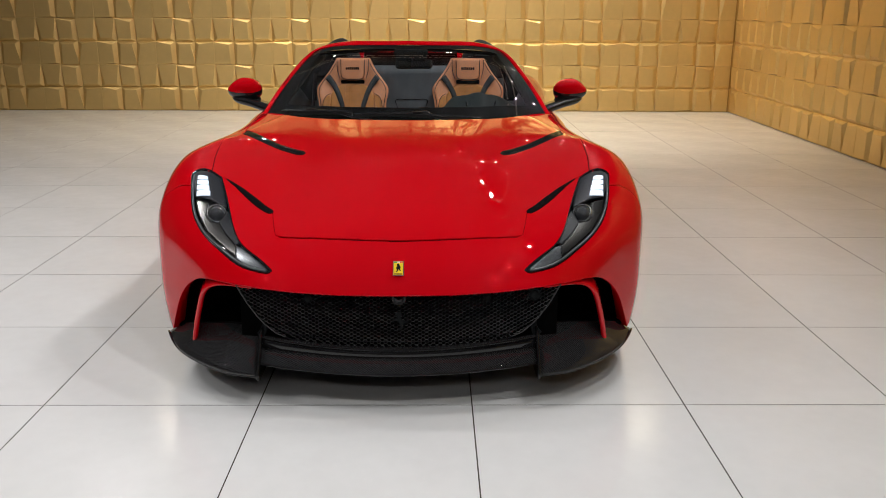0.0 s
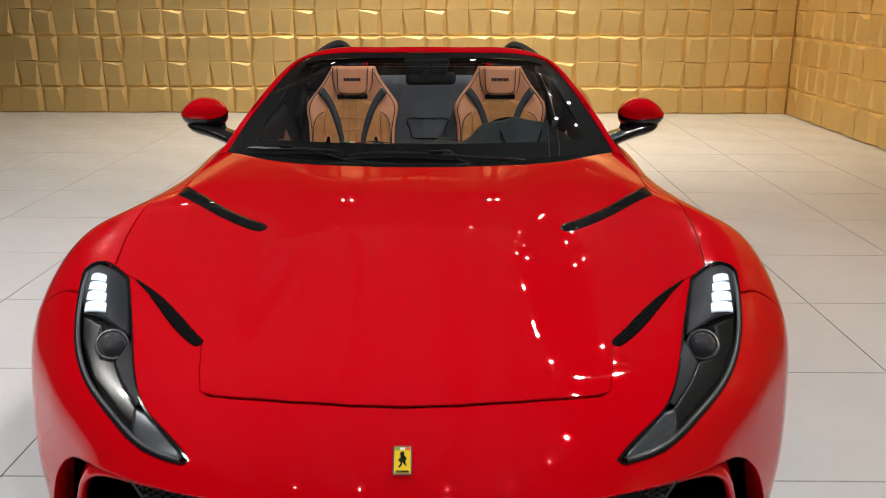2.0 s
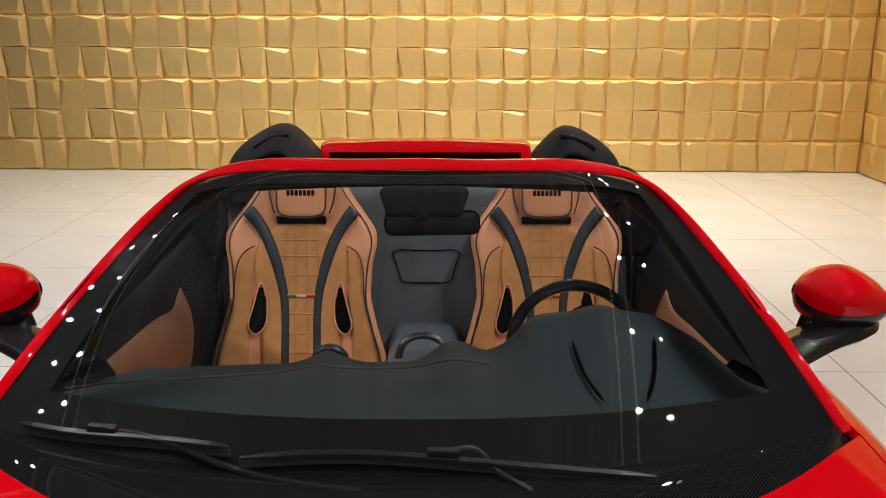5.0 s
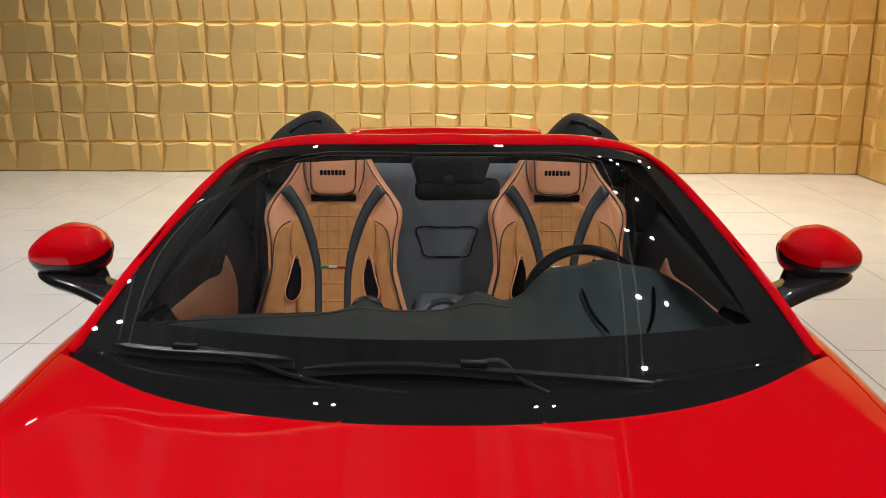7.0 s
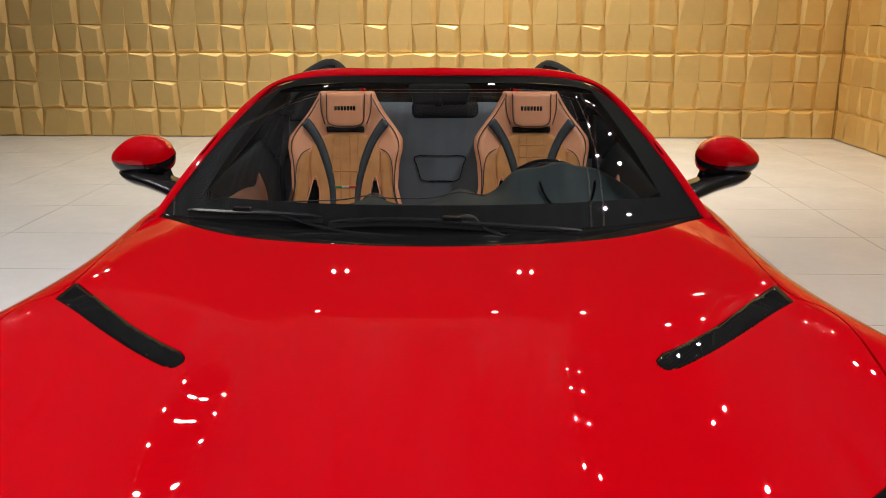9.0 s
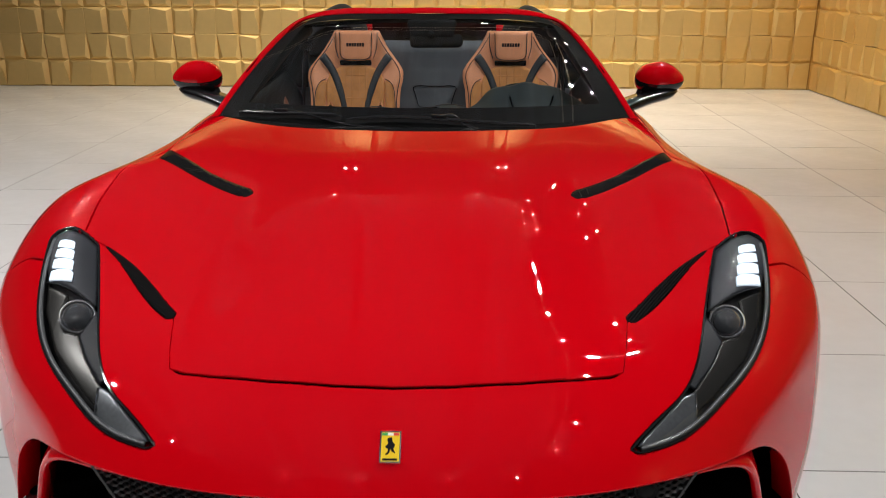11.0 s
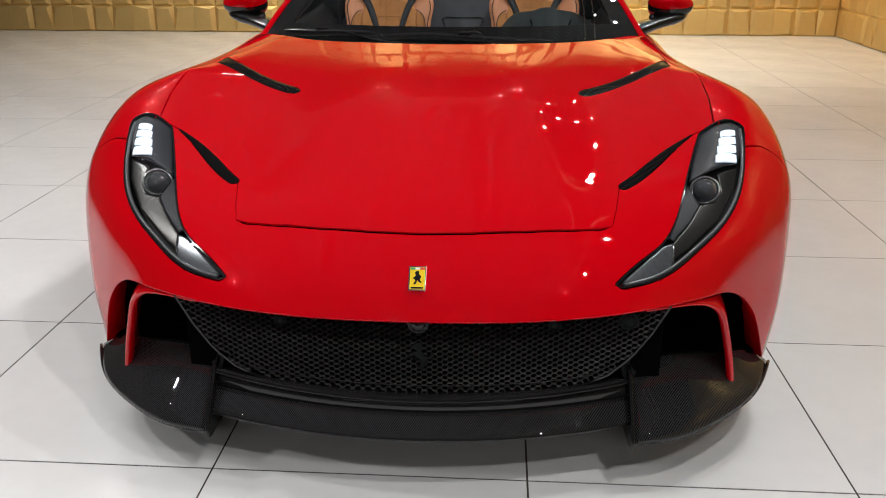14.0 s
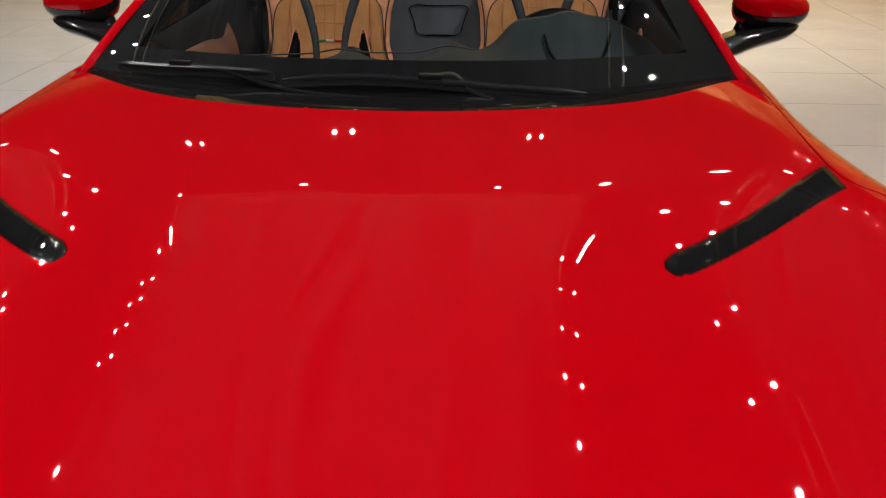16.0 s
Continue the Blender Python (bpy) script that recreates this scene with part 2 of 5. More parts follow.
def thing(name, at, label, category, group="", kind="", yaw=0.0):
    ob = new(name)
    ob.matrix_world = pose(*at, 0, 0, yaw)
    ob.empty_display_size = 0.1
    return tagged(ob, label, category, group, kind)


def box_bm(lo, hi, bevel=0.0, segments=2):
    bm = bmesh.new()
    bmesh.ops.create_cube(bm, size=1.0)
    for v in bm.verts:
        v.co = Vector([l + (c + 0.5) * (h - l) for l, h, c in zip(lo, hi, v.co)])
    if bevel:
        bmesh.ops.bevel(bm, geom=list(bm.edges), offset=bevel, segments=segments, profile=0.6, affect="EDGES")
    return bm


def curve_points(keys, n, closed=False):
    """n points of a smooth curve through the keys (any dimension)."""
    k = np.array(keys, float)
    if closed:
        k = np.vstack([k[-2:], k, k[:3]])
    d = np.r_[0, np.cumsum(np.linalg.norm(np.diff(k, axis=0), axis=1))]
    w = basis(d)
    t = np.linspace(d[2], d[-3], n + 1)[:-1] if closed else np.linspace(0, d[-1], n)
    return w(t) @ k


def sweep(points, section, closed=False, up=(0, 0, 1), scale=None, caps=True):
    """Verts and faces of a section (list of side, rise pairs) drawn along points."""
    p = np.array(points, float)
    n, m = len(p), len(section)
    tan = np.roll(p, -1, 0) - np.roll(p, 1, 0)
    if not closed:
        tan[0], tan[-1] = p[1] - p[0], p[-1] - p[-2]
    tan /= np.linalg.norm(tan, axis=1)[:, None] + 1e-9
    side = np.cross(tan, np.array(up, float))
    side /= np.linalg.norm(side, axis=1)[:, None] + 1e-9
    rise = np.cross(side, tan)
    sc = np.ones(n) if scale is None else np.array(scale, float)
    verts = [p[i] + sc[i] * (a * side[i] + b * rise[i]) for i in range(n) for a, b in section]
    faces = [(i * m + j, i * m + (j + 1) % m, (i + 1) % n * m + (j + 1) % m, (i + 1) % n * m + j)
             for i in range(n if closed else n - 1) for j in range(m)]
    if caps and not closed:
        faces += [tuple(range(m)), tuple(range((n - 1) * m, n * m))]
    return verts, faces


def ring(r, n=10, squash=1.0):
    return [(r * math.cos(2 * math.pi * i / n), squash * r * math.sin(2 * math.pi * i / n)) for i in range(n)]


def revolve(profile, n=32, axis="y"):
    """Verts and faces of a profile of (radius, height) pairs turned round an axis."""
    verts, m = [], len(profile)
    for i in range(n):
        c, s = math.cos(2 * math.pi * i / n), math.sin(2 * math.pi * i / n)
        for r, h in profile:
            verts.append({"x": (h, r * c, r * s), "y": (r * c, h, r * s), "z": (r * c, r * s, h)}[axis])
    faces = [(i * m + j, i * m + j + 1, (i + 1) % n * m + j + 1, (i + 1) % n * m + j) for i in range(n) for j in range(m - 1)]
    return verts, faces


def moved(verts, at=(0, 0, 0), rx=0, ry=0, rz=0):
    m = pose(*at, rx, ry, rz)
    return [m @ Vector(v) for v in verts]


def joined(*pieces):
    verts, faces = [], []
    for v, f in pieces:
        faces += [tuple(i + len(verts) for i in q) for q in f]
        verts += list(v)
    return verts, faces


def thick(name, verts, faces, mat, parent, depth, label="", offset=-1.0, smooth=True):
    """A sheet given thickness by a modifier."""
    ob = part_data(name, verts, faces, mat, parent, label, smooth)
    sol = ob.modifiers.new("thickness", "SOLIDIFY")
    sol.thickness, sol.offset = depth, offset
    return ob


# ---------------------------------------------------------------- the room
def slab(name, lo, hi, mat, label, kind="structure", bevel=0.0):
    bm = box_bm(lo, hi, bevel)
    ob = part(name, bm, mat, None)
    return tagged(ob, label, "wall" if "wall" in name else name.split("_")[0], "", kind)


floor = slab("floor", (LEFT_X - .2, FRONT_Y - .2, -0.15), (WALL_X + .2, WALL_Y + .2, -0.0008), GROUT, "pale grey square porcelain tile floor with dark joints")
wall_north = slab("wall_north", (LEFT_X - .2, WALL_Y, -0.1), (WALL_X + .2, WALL_Y + .2, CEILING), GOLD, "gold leaf wall of faceted relief panels")
wall_east = slab("wall_east", (WALL_X, FRONT_Y, -0.1), (WALL_X + .2, WALL_Y - .002, CEILING), GOLD, "gold leaf side wall of faceted relief panels")
wall_west = slab("wall_west", (LEFT_X - .2, FRONT_Y, -0.1), (LEFT_X, WALL_Y - .002, CEILING), PLASTER, "plain dark grey plaster wall")
wall_south = slab("wall_south", (LEFT_X - .2, FRONT_Y - .2, -0.1), (WALL_X + .2, FRONT_Y - .002, CEILING), PLASTER, "plain dark grey plaster wall")
ceiling = slab("ceiling", (LEFT_X - .2, FRONT_Y - .2, CEILING + .002), (WALL_X + .2, WALL_Y + .2, CEILING + .15), CEILING_DARK, "plain dark painted ceiling")


def tile_mesh(w, d):
    bm = box_bm((0, 0, -0.0055), (w, d, 0))
    me = bpy.data.meshes.new("tile")
    bm.to_mesh(me)
    bm.free()
    me.materials.append(FLOOR_TILE)
    return me


def lay_floor():
    joint = 0.005
    xs = [GRID_X + TILE * k for k in range(-9, 6)]
    ys = [GRID_Y + TILE * j for j in range(-9, 12)]
    sizes = {}
    for x in [LEFT_X] + xs:
        x1 = min([a for a in xs if a > x + 1e-6] + [WALL_X])
        for y in [FRONT_Y] + ys:
            y1 = min([a for a in ys if a > y + 1e-6] + [WALL_Y])
            w, d = round(x1 - x - joint, 4), round(y1 - y - joint, 4)
            if w < 0.01 or d < 0.01:
                continue
            me = sizes.setdefault((w, d), None) or tile_mesh(w, d)
            sizes[(w, d)] = me
            ob = new("tile", me)
            ob.parent = floor
            ob.location = (x + joint / 2, y + joint / 2, 0)


CELL_W, CELL_H, CELL_Z = 0.268, 0.312, 0.323
# corners of the raised face, drawn in (sideways, upwards): bottom left, bottom right, top right, top left
UPPER_CELLS = [((.034, .004), (.0, .0), (.058, .036), (.052, .036)), ((.0, .0), (.0, .0), (.0, .004), (.060, .036)), ((.0, .0), (.054, .016), (.064, .042), (.0, .004))]
LOWER_CELLS = [((.032, .040), (.058, .028), (.060, .056), (.0, .005)), ((.024, .040), (.052, .040), (.0, .0), (.0, .0)), ((.056, .040), (.054, .040), (.0, .0), (.0, .0))]


def relief_cell(column, row):
    """One faceted panel of a repeating block, three wide and two high: a raised four-sided face with a bevel of its own at each side."""
    w, h, e, d = CELL_W, CELL_H, 0.0002, 0.034
    bl, br, tr, tl = (UPPER_CELLS if row % 2 == 0 else LOWER_CELLS)[column % 3]
    top = [(bl[0], bl[1]), (w - br[0], br[1]), (w - tr[0], h - tr[1]), (tl[0], h - tl[1])]
    base = [(0, 0), (w, 0), (w, h), (0, h)]
    verts = [(min(max(x, e), w - e), 0, min(max(z, e), h - e)) for x, z in base]
    verts += [(min(max(x, 2 * e), w - 2 * e), -d, min(max(z, 2 * e), h - 2 * e)) for x, z in top]
    faces = [(4, 5, 6, 7)] + [(i, (i + 1) % 4, 4 + (i + 1) % 4, 4 + i) for i in range(4)]
    return verts, faces


def cell_mesh(column, row):
    me = bpy.data.meshes.new("panel")
    v, f = relief_cell(column, row)
    bm = bmesh.new()
    vs = [bm.verts.new(p) for p in v]
    for q in f:
        bm.faces.new([vs[i] for i in q])
    bmesh.ops.bevel(bm, geom=[e for e in bm.edges if not e.is_boundary], offset=0.003, segments=1, affect="EDGES")
    bm.to_mesh(me)
    bm.free()
    me.materials.append(GOLD)
    return me


def clad(wall, origin, yaw, columns, rows, singles, first=0):
    """Covers a wall with relief panels; the rows near eye level are single parts, those above are joined."""
    meshes = {(c, r): cell_mesh(c, r) for c in range(3) for r in range(2)}
    rest_v, rest_f = [], []
    for r in range(rows):
        for c in range(columns):
            z = CELL_Z + CELL_H * (r - 1)
            m = pose(*origin, 0, 0, yaw) @ Matrix.Translation((c * CELL_W, 0, z))
            if r < singles:
                ob = new("panel", meshes[((c + first) % 3, r % 2)])
                ob.parent = wall
                ob.matrix_world = m
            else:
                v, f = relief_cell(c + first, r)
                rest_f += [tuple(i + len(rest_v) for i in q) for q in f]
                rest_v += [m @ Vector(p) for p in v]
    if rest_v:
        tagged(part_data("upper_panels", rest_v, rest_f, GOLD, wall, smooth=False), kind="stuff")


# downlights, each a short can in the ceiling with a lamp behind its mouth
def downlight(x, y, watts, color, tip_y, tip_x):
    ob = thing("downlight", (x, y, CEILING), "small round recessed ceiling downlight, lit", "lamp", "ceiling downlights")
    v, f = revolve([(.062, 0), (.062, -.012), (.050, -.014), (.044, -.004), (.044, 0.0)], 24, "z")
    part_data("trim_ring", v, f, SILVER_TRIM, ob)
    washer = tip_y == 24
    if washer:
        part_data("lens", *revolve([(.0, -.005), (.026, -.005), (.0435, -.003)], 20, "z"), LAMP_LENS, ob, "lit warm lens")
    data = bpy.data.lights.new("downlight_lamp", "SPOT")
    data.energy, data.spot_size, data.spot_blend, data.shadow_soft_size = watts, radians(150), 0.9, 0.022
    data.color = color
    lamp = new("downlight_lamp", data)
    lamp.parent = ob
    lamp.matrix_basis = pose(0, 0, -0.07, tip_y, -tip_x, 0)
    if tip_y or tip_x:
        data.spot_size, data.spot_blend = radians(108 if washer else 105), 0.8


tagged(part("corner_trim", box_bm((WALL_X - .046, WALL_Y - .046, 0), (WALL_X - .034, WALL_Y - .034, CEILING), .002, 1), TRIM_STEEL, None), "thin gold edge strip in the corner of the walls", "trim", kind="structure")


for spec in DOWNLIGHTS:
    downlight(*spec)


def cove_strip(a, b):
    """A thin lit strip under the ceiling between two plan points."""
    (x0, y0), (x1, y1) = a, b
    lo = (min(x0, x1) - .010, min(y0, y1) - .010, CEILING - .022)
    hi = (max(x0, x1) + .010, max(y0, y1) + .010, CEILING + .001)
    ob = part("cove_light", box_bm(lo, hi, .004, 1), COVE, None)
    tagged(ob, "thin warm lit cove strip under the ceiling", "lamp", "cove lights")


PANEL = (-3.5, 1.3, -4.6, 8.45)
tagged(part("ceiling_panel", box_bm((PANEL[0], PANEL[2], CEILING - .03), (PANEL[1], PANEL[3], CEILING), .006, 1), PANEL_STREAK, None),
       "wide grey stretched cloth panel under the ceiling", "ceiling", kind="structure")
for inset in (0.04, 0.20):
    x0, x1, y0, y1 = PANEL[0] - inset, PANEL[1] + inset, PANEL[2], PANEL[3] + inset
    for a, b in (((x0, y1), (x1, y1)), ((x1, y0), (x1, y1 - .03)), ((x0, y0), (x0, y1 - .03))):
        cove_strip(a, b)

# ---------------------------------------------------------------- body surface of the car
# The skin is one smooth sheet over the right half: stations run from the lip of the nose to the tail, guides run from
# the centre line (first) over the bonnet edge and the fender crest down to the sill (last). Car frame: x right, y to the tail, z up.
GUIDE_KNOTS = [0.0, 0.28, 0.48, 0.66, 0.82, 1.00, 1.24, 1.55]
STATION_KNOTS = [0.0, 0.10, 0.22, 0.47, 0.78, 0.902, 0.972, 1.10, 1.46, 1.84, 2.40, 3.05, 3.65, 4.25, 4.72]
lip = [(0, -.017, .443), (.28, -.006, .446), (.50, .035, .455), (.68, .122, .456), (.775, .205, .436), (.846, .270, .372), (.895, .32, .275), (.930, .362, .174)]
nose = [(0, .030, .515), (.28, .042, .518), (.50, .088, .526), (.68, .175, .545), (.82, .270, .558), (.913, .360, .508), (.966, .41, .36), (.966, .44, .19)]
shutline = [(0, .128, .606), (.28, .142, .6045), (.49, .190, .602), (.67, .285, .633), (.81, .375, .662), (.950, .45, .610), (1.003, .51, .43), (.988, .54, .20)]
lamps = [(0, .380, .713), (.28, .385, .701), (.48, .405, .677), (.66, .470, .711), (.80, .540, .760), (.966, .60, .718), (1.030, .63, .51), (1.005, .64, .22)]
axle_front = [(0, .680, .8065), (.28, .682, .7965), (.47, .690, .758), (.65, .720, .780), (.80, .770, .828), (.965, .80, .788), (1.042, .82, .56), (1.015, .83, .24)]
knee = [(0, 0.8, 0.829), (0.28, 0.8, 0.8213), (0.4656, 0.8055, 0.787), (0.6428, 0.824, 0.8060), (0.7962, 0.8639, 0.8489), (0.955, 0.8844, 0.797), (1.047, 0.9016, 0.5757), (1.017, 0.9091, 0.2486)]
shelf = [(0, 0.87, 0.8385), (0.28, 0.87, 0.8315), (0.4633, 0.8728, 0.8025), (0.6382, 0.8847, 0.8185), (0.793, 0.9179, 0.8586), (0.942, 0.9341, 0.793), (1.048, 0.949, 0.5831), (1.016, 0.9537, 0.2533)]
axle = [(0, 1.00, .8545), (.28, 1.00, .850), (.46, 1.00, .829), (.63, 1.00, .838), (.785, 1.02, .864), (.925, 1.03, .787), (1.042, 1.04, .59), (1.01, 1.04, .26)]
cowl_line = [(0, 1.371, .889), (.28, 1.38, .888), (.46, 1.38, .878), (.62, 1.36, .873), (.76, 1.35, .874), (.870, 1.35, .789), (.975, 1.35, .57), (.955, 1.35, .26)]
scuttle = [(0, 1.75, .912), (.28, 1.75, .911), (.47, 1.75, .904), (.64, 1.75, .897), (.768, 1.75, .880), (.862, 1.75, .815), (.93, 1.75, .57), (.905, 1.75, .25)]
door_front = [(0, 2.30, .860), (.28, 2.30, .860), (.48, 2.30, .860), (.66, 2.30, .860), (.795, 2.30, .858), (.878, 2.30, .80), (.93, 2.30, .56), (.91, 2.30, .23)]
door_rear = [(0, 3.00, .960), (.28, 3.00, .955), (.48, 3.00, .930), (.66, 3.00, .900), (.81, 3.00, .885), (.905, 3.00, .82), (.96, 3.00, .57), (.94, 3.00, .25)]
haunch = [(0, 3.60, .985), (.28, 3.60, .980), (.48, 3.60, .965), (.68, 3.60, .950), (.84, 3.60, .945), (.965, 3.60, .87), (1.04, 3.60, .60), (1.03, 3.60, .28)]
deck = [(0, 4.20, .960), (.28, 4.20, .958), (.48, 4.19, .950), (.66, 4.17, .945), (.81, 4.15, .925), (.935, 4.12, .84), (1.02, 4.10, .60), (1.01, 4.10, .30)]
tail = [(0, 4.60, .930), (.28, 4.59, .930), (.47, 4.57, .925), (.64, 4.54, .915), (.77, 4.50, .88), (.875, 4.45, .80), (.95, 4.42, .60), (.95, 4.42, .34)]
CAGE = np.array([lip, nose, shutline, lamps, axle_front, knee, shelf, axle, cowl_line, scuttle, door_front, door_rear, haunch, deck, tail], float)


def basis(knots, even=False):
    """Weights of a natural cubic spline through the knots, as a function of an array of parameters; even: level at the first knot."""
    k = np.array(knots, float)
    n, h = len(k), np.diff(k)
    a, b = np.eye(n), np.zeros((n, n))
    for i in range(1, n - 1):
        a[i, i - 1:i + 2] = h[i - 1], 2 * (h[i - 1] + h[i]), h[i]
        b[i, i - 1:i + 2] = 6 / h[i - 1], -6 / h[i - 1] - 6 / h[i], 6 / h[i]
    if even:
        a[0, :2] = 2 * h[0], h[0]
        b[0, :2] = -6 / h[0], 6 / h[0]
    second = np.linalg.solve(a, b)

    def weights(t):
        t = np.clip(np.asarray(t, float), k[0], k[-1])
        i = np.clip(np.searchsorted(k, t) - 1, 0, n - 2)
        p, q = ((k[i + 1] - t) / h[i])[:, None], ((t - k[i]) / h[i])[:, None]
        e, hh = np.eye(n), (h[i] ** 2 / 6)[:, None]
        return p * e[i] + q * e[i + 1] + hh * ((p ** 3 - p) * second[i] + (q ** 3 - q) * second[i + 1])

    return weights


across, across_level, along = basis(GUIDE_KNOTS), basis(GUIDE_KNOTS, True), basis(STATION_KNOTS)


def skin(u, v):
    """Points of the right half of the skin at the parameters u (across) and v (along)."""
    w = along(v)
    return np.hstack([np.einsum("ni,nj,ijk->nk", w, across(u), CAGE[..., :1]), np.einsum("ni,nj,ijk->nk", w, across_level(u), CAGE[..., 1:])])


def skin_normal(u, v, e=1e-3):
    du = skin(u + e, v) - skin(u - e, v)
    dv = skin(u, v + e) - skin(u, v - e)
    n = np.cross(du, dv)
    return n / np.linalg.norm(n, axis=1)[:, None]


def skin_at(a, b, axes=(0, 1), start=None):
    """Parameters at which two coordinates of the skin (x and y by default) take the values a, b."""
    a, b = np.atleast_1d(a).astype(float), np.atleast_1d(b).astype(float)
    if start is None:
        gu, gv = np.meshgrid(np.linspace(0, 1.55, 63), np.linspace(0, 4.72, 160))
        g = skin(gu.ravel(), gv.ravel())
        near = [np.argmin((g[:, axes[0]] - p) ** 2 + (g[:, axes[1]] - q) ** 2) for p, q in zip(a, b)]
        u, v = gu.ravel()[near], gv.ravel()[near]
    else:
        u, v = start
    for _ in range(8):
        e = 1e-4
        s, su, sv = skin(u, v), skin(u + e, v), skin(u, v + e)
        ju, jv = (su - s)[:, axes] / e, (sv - s)[:, axes] / e
        ra, rb = a - s[:, axes[0]], b - s[:, axes[1]]
        det = ju[:, 0] * jv[:, 1] - ju[:, 1] * jv[:, 0]
        det = np.where(np.abs(det) < 1e-4, 1e-4, det)
        u = np.clip(u + np.clip((ra * jv[:, 1] - rb * jv[:, 0]) / det, -.05, .05), 0, 1.55)
        v = np.clip(v + np.clip((ju[:, 0] * rb - ju[:, 1] * ra) / det, -.05, .05), 0, 4.72)
    return u, v


class Line:
    """A line on the skin, given in two of its coordinates, to which panels are trimmed."""

    def __init__(self, points, axes=(0, 1), closed=True):
        self.p, self.axes, self.closed = np.array(points, float), axes, closed

    def holds(self, q):
        """Which points (two columns) lie inside."""
        a, b = self.p, np.roll(self.p, -1, 0)
        x, y = q[:, :1], q[:, 1:]
        cross = (a[:, 1] > y) != (b[:, 1] > y)
        at = a[:, 0] + (y - a[:, 1]) * (b[:, 0] - a[:, 0]) / np.where(b[:, 1] == a[:, 1], 1e-9, b[:, 1] - a[:, 1])
        return (cross & (x < at)).sum(1) % 2 == 1

    def inside(self, pos):
        return self.holds(pos[:, self.axes])

    def nearest(self, q):
        a = self.p if self.closed else self.p[:-1]
        b = np.roll(self.p, -1, 0) if self.closed else self.p[1:]
        ab = b - a
        t = np.clip(((q[:, None] - a) * ab).sum(-1) / ((ab ** 2).sum(-1) + 1e-12), 0, 1)
        near = a + t[..., None] * ab
        d = np.linalg.norm(near - q[:, None], axis=-1)
        k = d.argmin(1)
        return near[np.arange(len(q)), k], d.min(1)

    def across(self, q):
        """Unit normals of the segments nearest to the points."""
        a = self.p if self.closed else self.p[:-1]
        b = np.roll(self.p, -1, 0) if self.closed else self.p[1:]
        ab = b - a
        t = np.clip(((q[:, None] - a) * ab).sum(-1) / ((ab ** 2).sum(-1) + 1e-12), 0, 1)
        k = np.linalg.norm(a + t[..., None] * ab - q[:, None], axis=-1).argmin(1)
        n = np.stack([-ab[k, 1], ab[k, 0]], 1)
        return n / (np.linalg.norm(n, axis=1)[:, None] + 1e-9)


GRID_U, GRID_V = np.linspace(0, 1.55, 190), np.r_[np.linspace(0, 1.9, 270), np.linspace(1.9, 4.72, 110)[1:]]


def skin_panel(choose, lines, gap=0.002, flange=0.02, near=0.03, raise_by=0.0):
    """Verts, normals, faces and flange faces of the part of the right half skin for which choose(face centres) holds,
    its edges drawn to the given lines."""
    nu, nv = len(GRID_U), len(GRID_V)
    uu, vv = np.meshgrid(GRID_U, GRID_V)
    u, v = uu.ravel().copy(), vv.ravel().copy()
    quads = np.array([(j * nu + i, j * nu + i + 1, (j + 1) * nu + i + 1, (j + 1) * nu + i) for j in range(nv - 1) for i in range(nu - 1)])
    pos = skin(u, v)
    keep = choose(pos[quads].mean(1))
    mine, other = quads[keep], quads[~keep]
    edge = np.intersect1d(mine.ravel(), other.ravel())
    centre = np.zeros((nu * nv, 3))
    count = np.zeros(nu * nv)
    for k in range(4):
        np.add.at(centre, mine[:, k], pos[mine].mean(1))
        np.add.at(count, mine[:, k], 1)
    best = np.full(len(edge), near)
    goal = np.zeros((len(edge), 2))
    which = np.full(len(edge), -1)
    for n, line in enumerate(lines):
        q = pos[edge][:, line.axes]
        at, d = line.nearest(q)
        inward = centre[edge][:, line.axes] / np.maximum(count[edge], 1)[:, None] - at
        side = line.across(q)
        inward = side * np.where((side * inward).sum(1) < 0, -1.0, 1.0)[:, None]
        better = d < best
        slim = np.where((at[:, 0] > .455) & (at[:, 0] < .50) & (at[:, 1] > .19) & (at[:, 1] < .345), .0024, np.where((at[:, 1] < .20) & (at[:, 0] < .462), .0044, gap))[:, None]
        goal[better], which[better], best[better] = (at + slim * inward)[better], n, d[better]
    for n, line in enumerate(lines):
        sel = which == n
        if sel.any():
            e = edge[sel]
            u[e], v[e] = skin_at(goal[sel, 0], goal[sel, 1], line.axes, (u[e], v[e]))
    used = np.unique(mine)
    index = np.full(nu * nv, -1)
    index[used] = np.arange(len(used))
    pts, nor = skin(u[used], v[used]), skin_normal(u[used], v[used])
    pts = pts + raise_by * nor
    faces = index[mine]
    # rim: edges that belong to one face only and are not on the centre line
    pairs = np.vstack([faces[:, [k, (k + 1) % 4]] for k in range(4)])
    key = np.sort(pairs, 1)
    _, first, number = np.unique(key[:, 0] * len(used) + key[:, 1], return_index=True, return_counts=True)
    rim = pairs[first[number == 1]]
    rim = rim[~((pts[rim[:, 0], 0] < 1e-5) & (pts[rim[:, 1], 0] < 1e-5))]
    return pts, nor, faces, rim


def both_sides(pts, nor, faces):
    """Mirrors the right half to the left and welds the centre line."""
    mid = np.abs(pts[:, 0]) < 1e-5
    index = np.arange(len(pts)) + len(pts)
    extra = np.where(~mid)[0]
    to = np.arange(len(pts))
    to[extra] = len(pts) + np.arange(len(extra))
    flip = np.array((-1, 1, 1))
    return np.vstack([pts, pts[extra] * flip]), np.vstack([nor, nor[extra] * flip]), np.vstack([faces, to[faces][:, ::-1]])


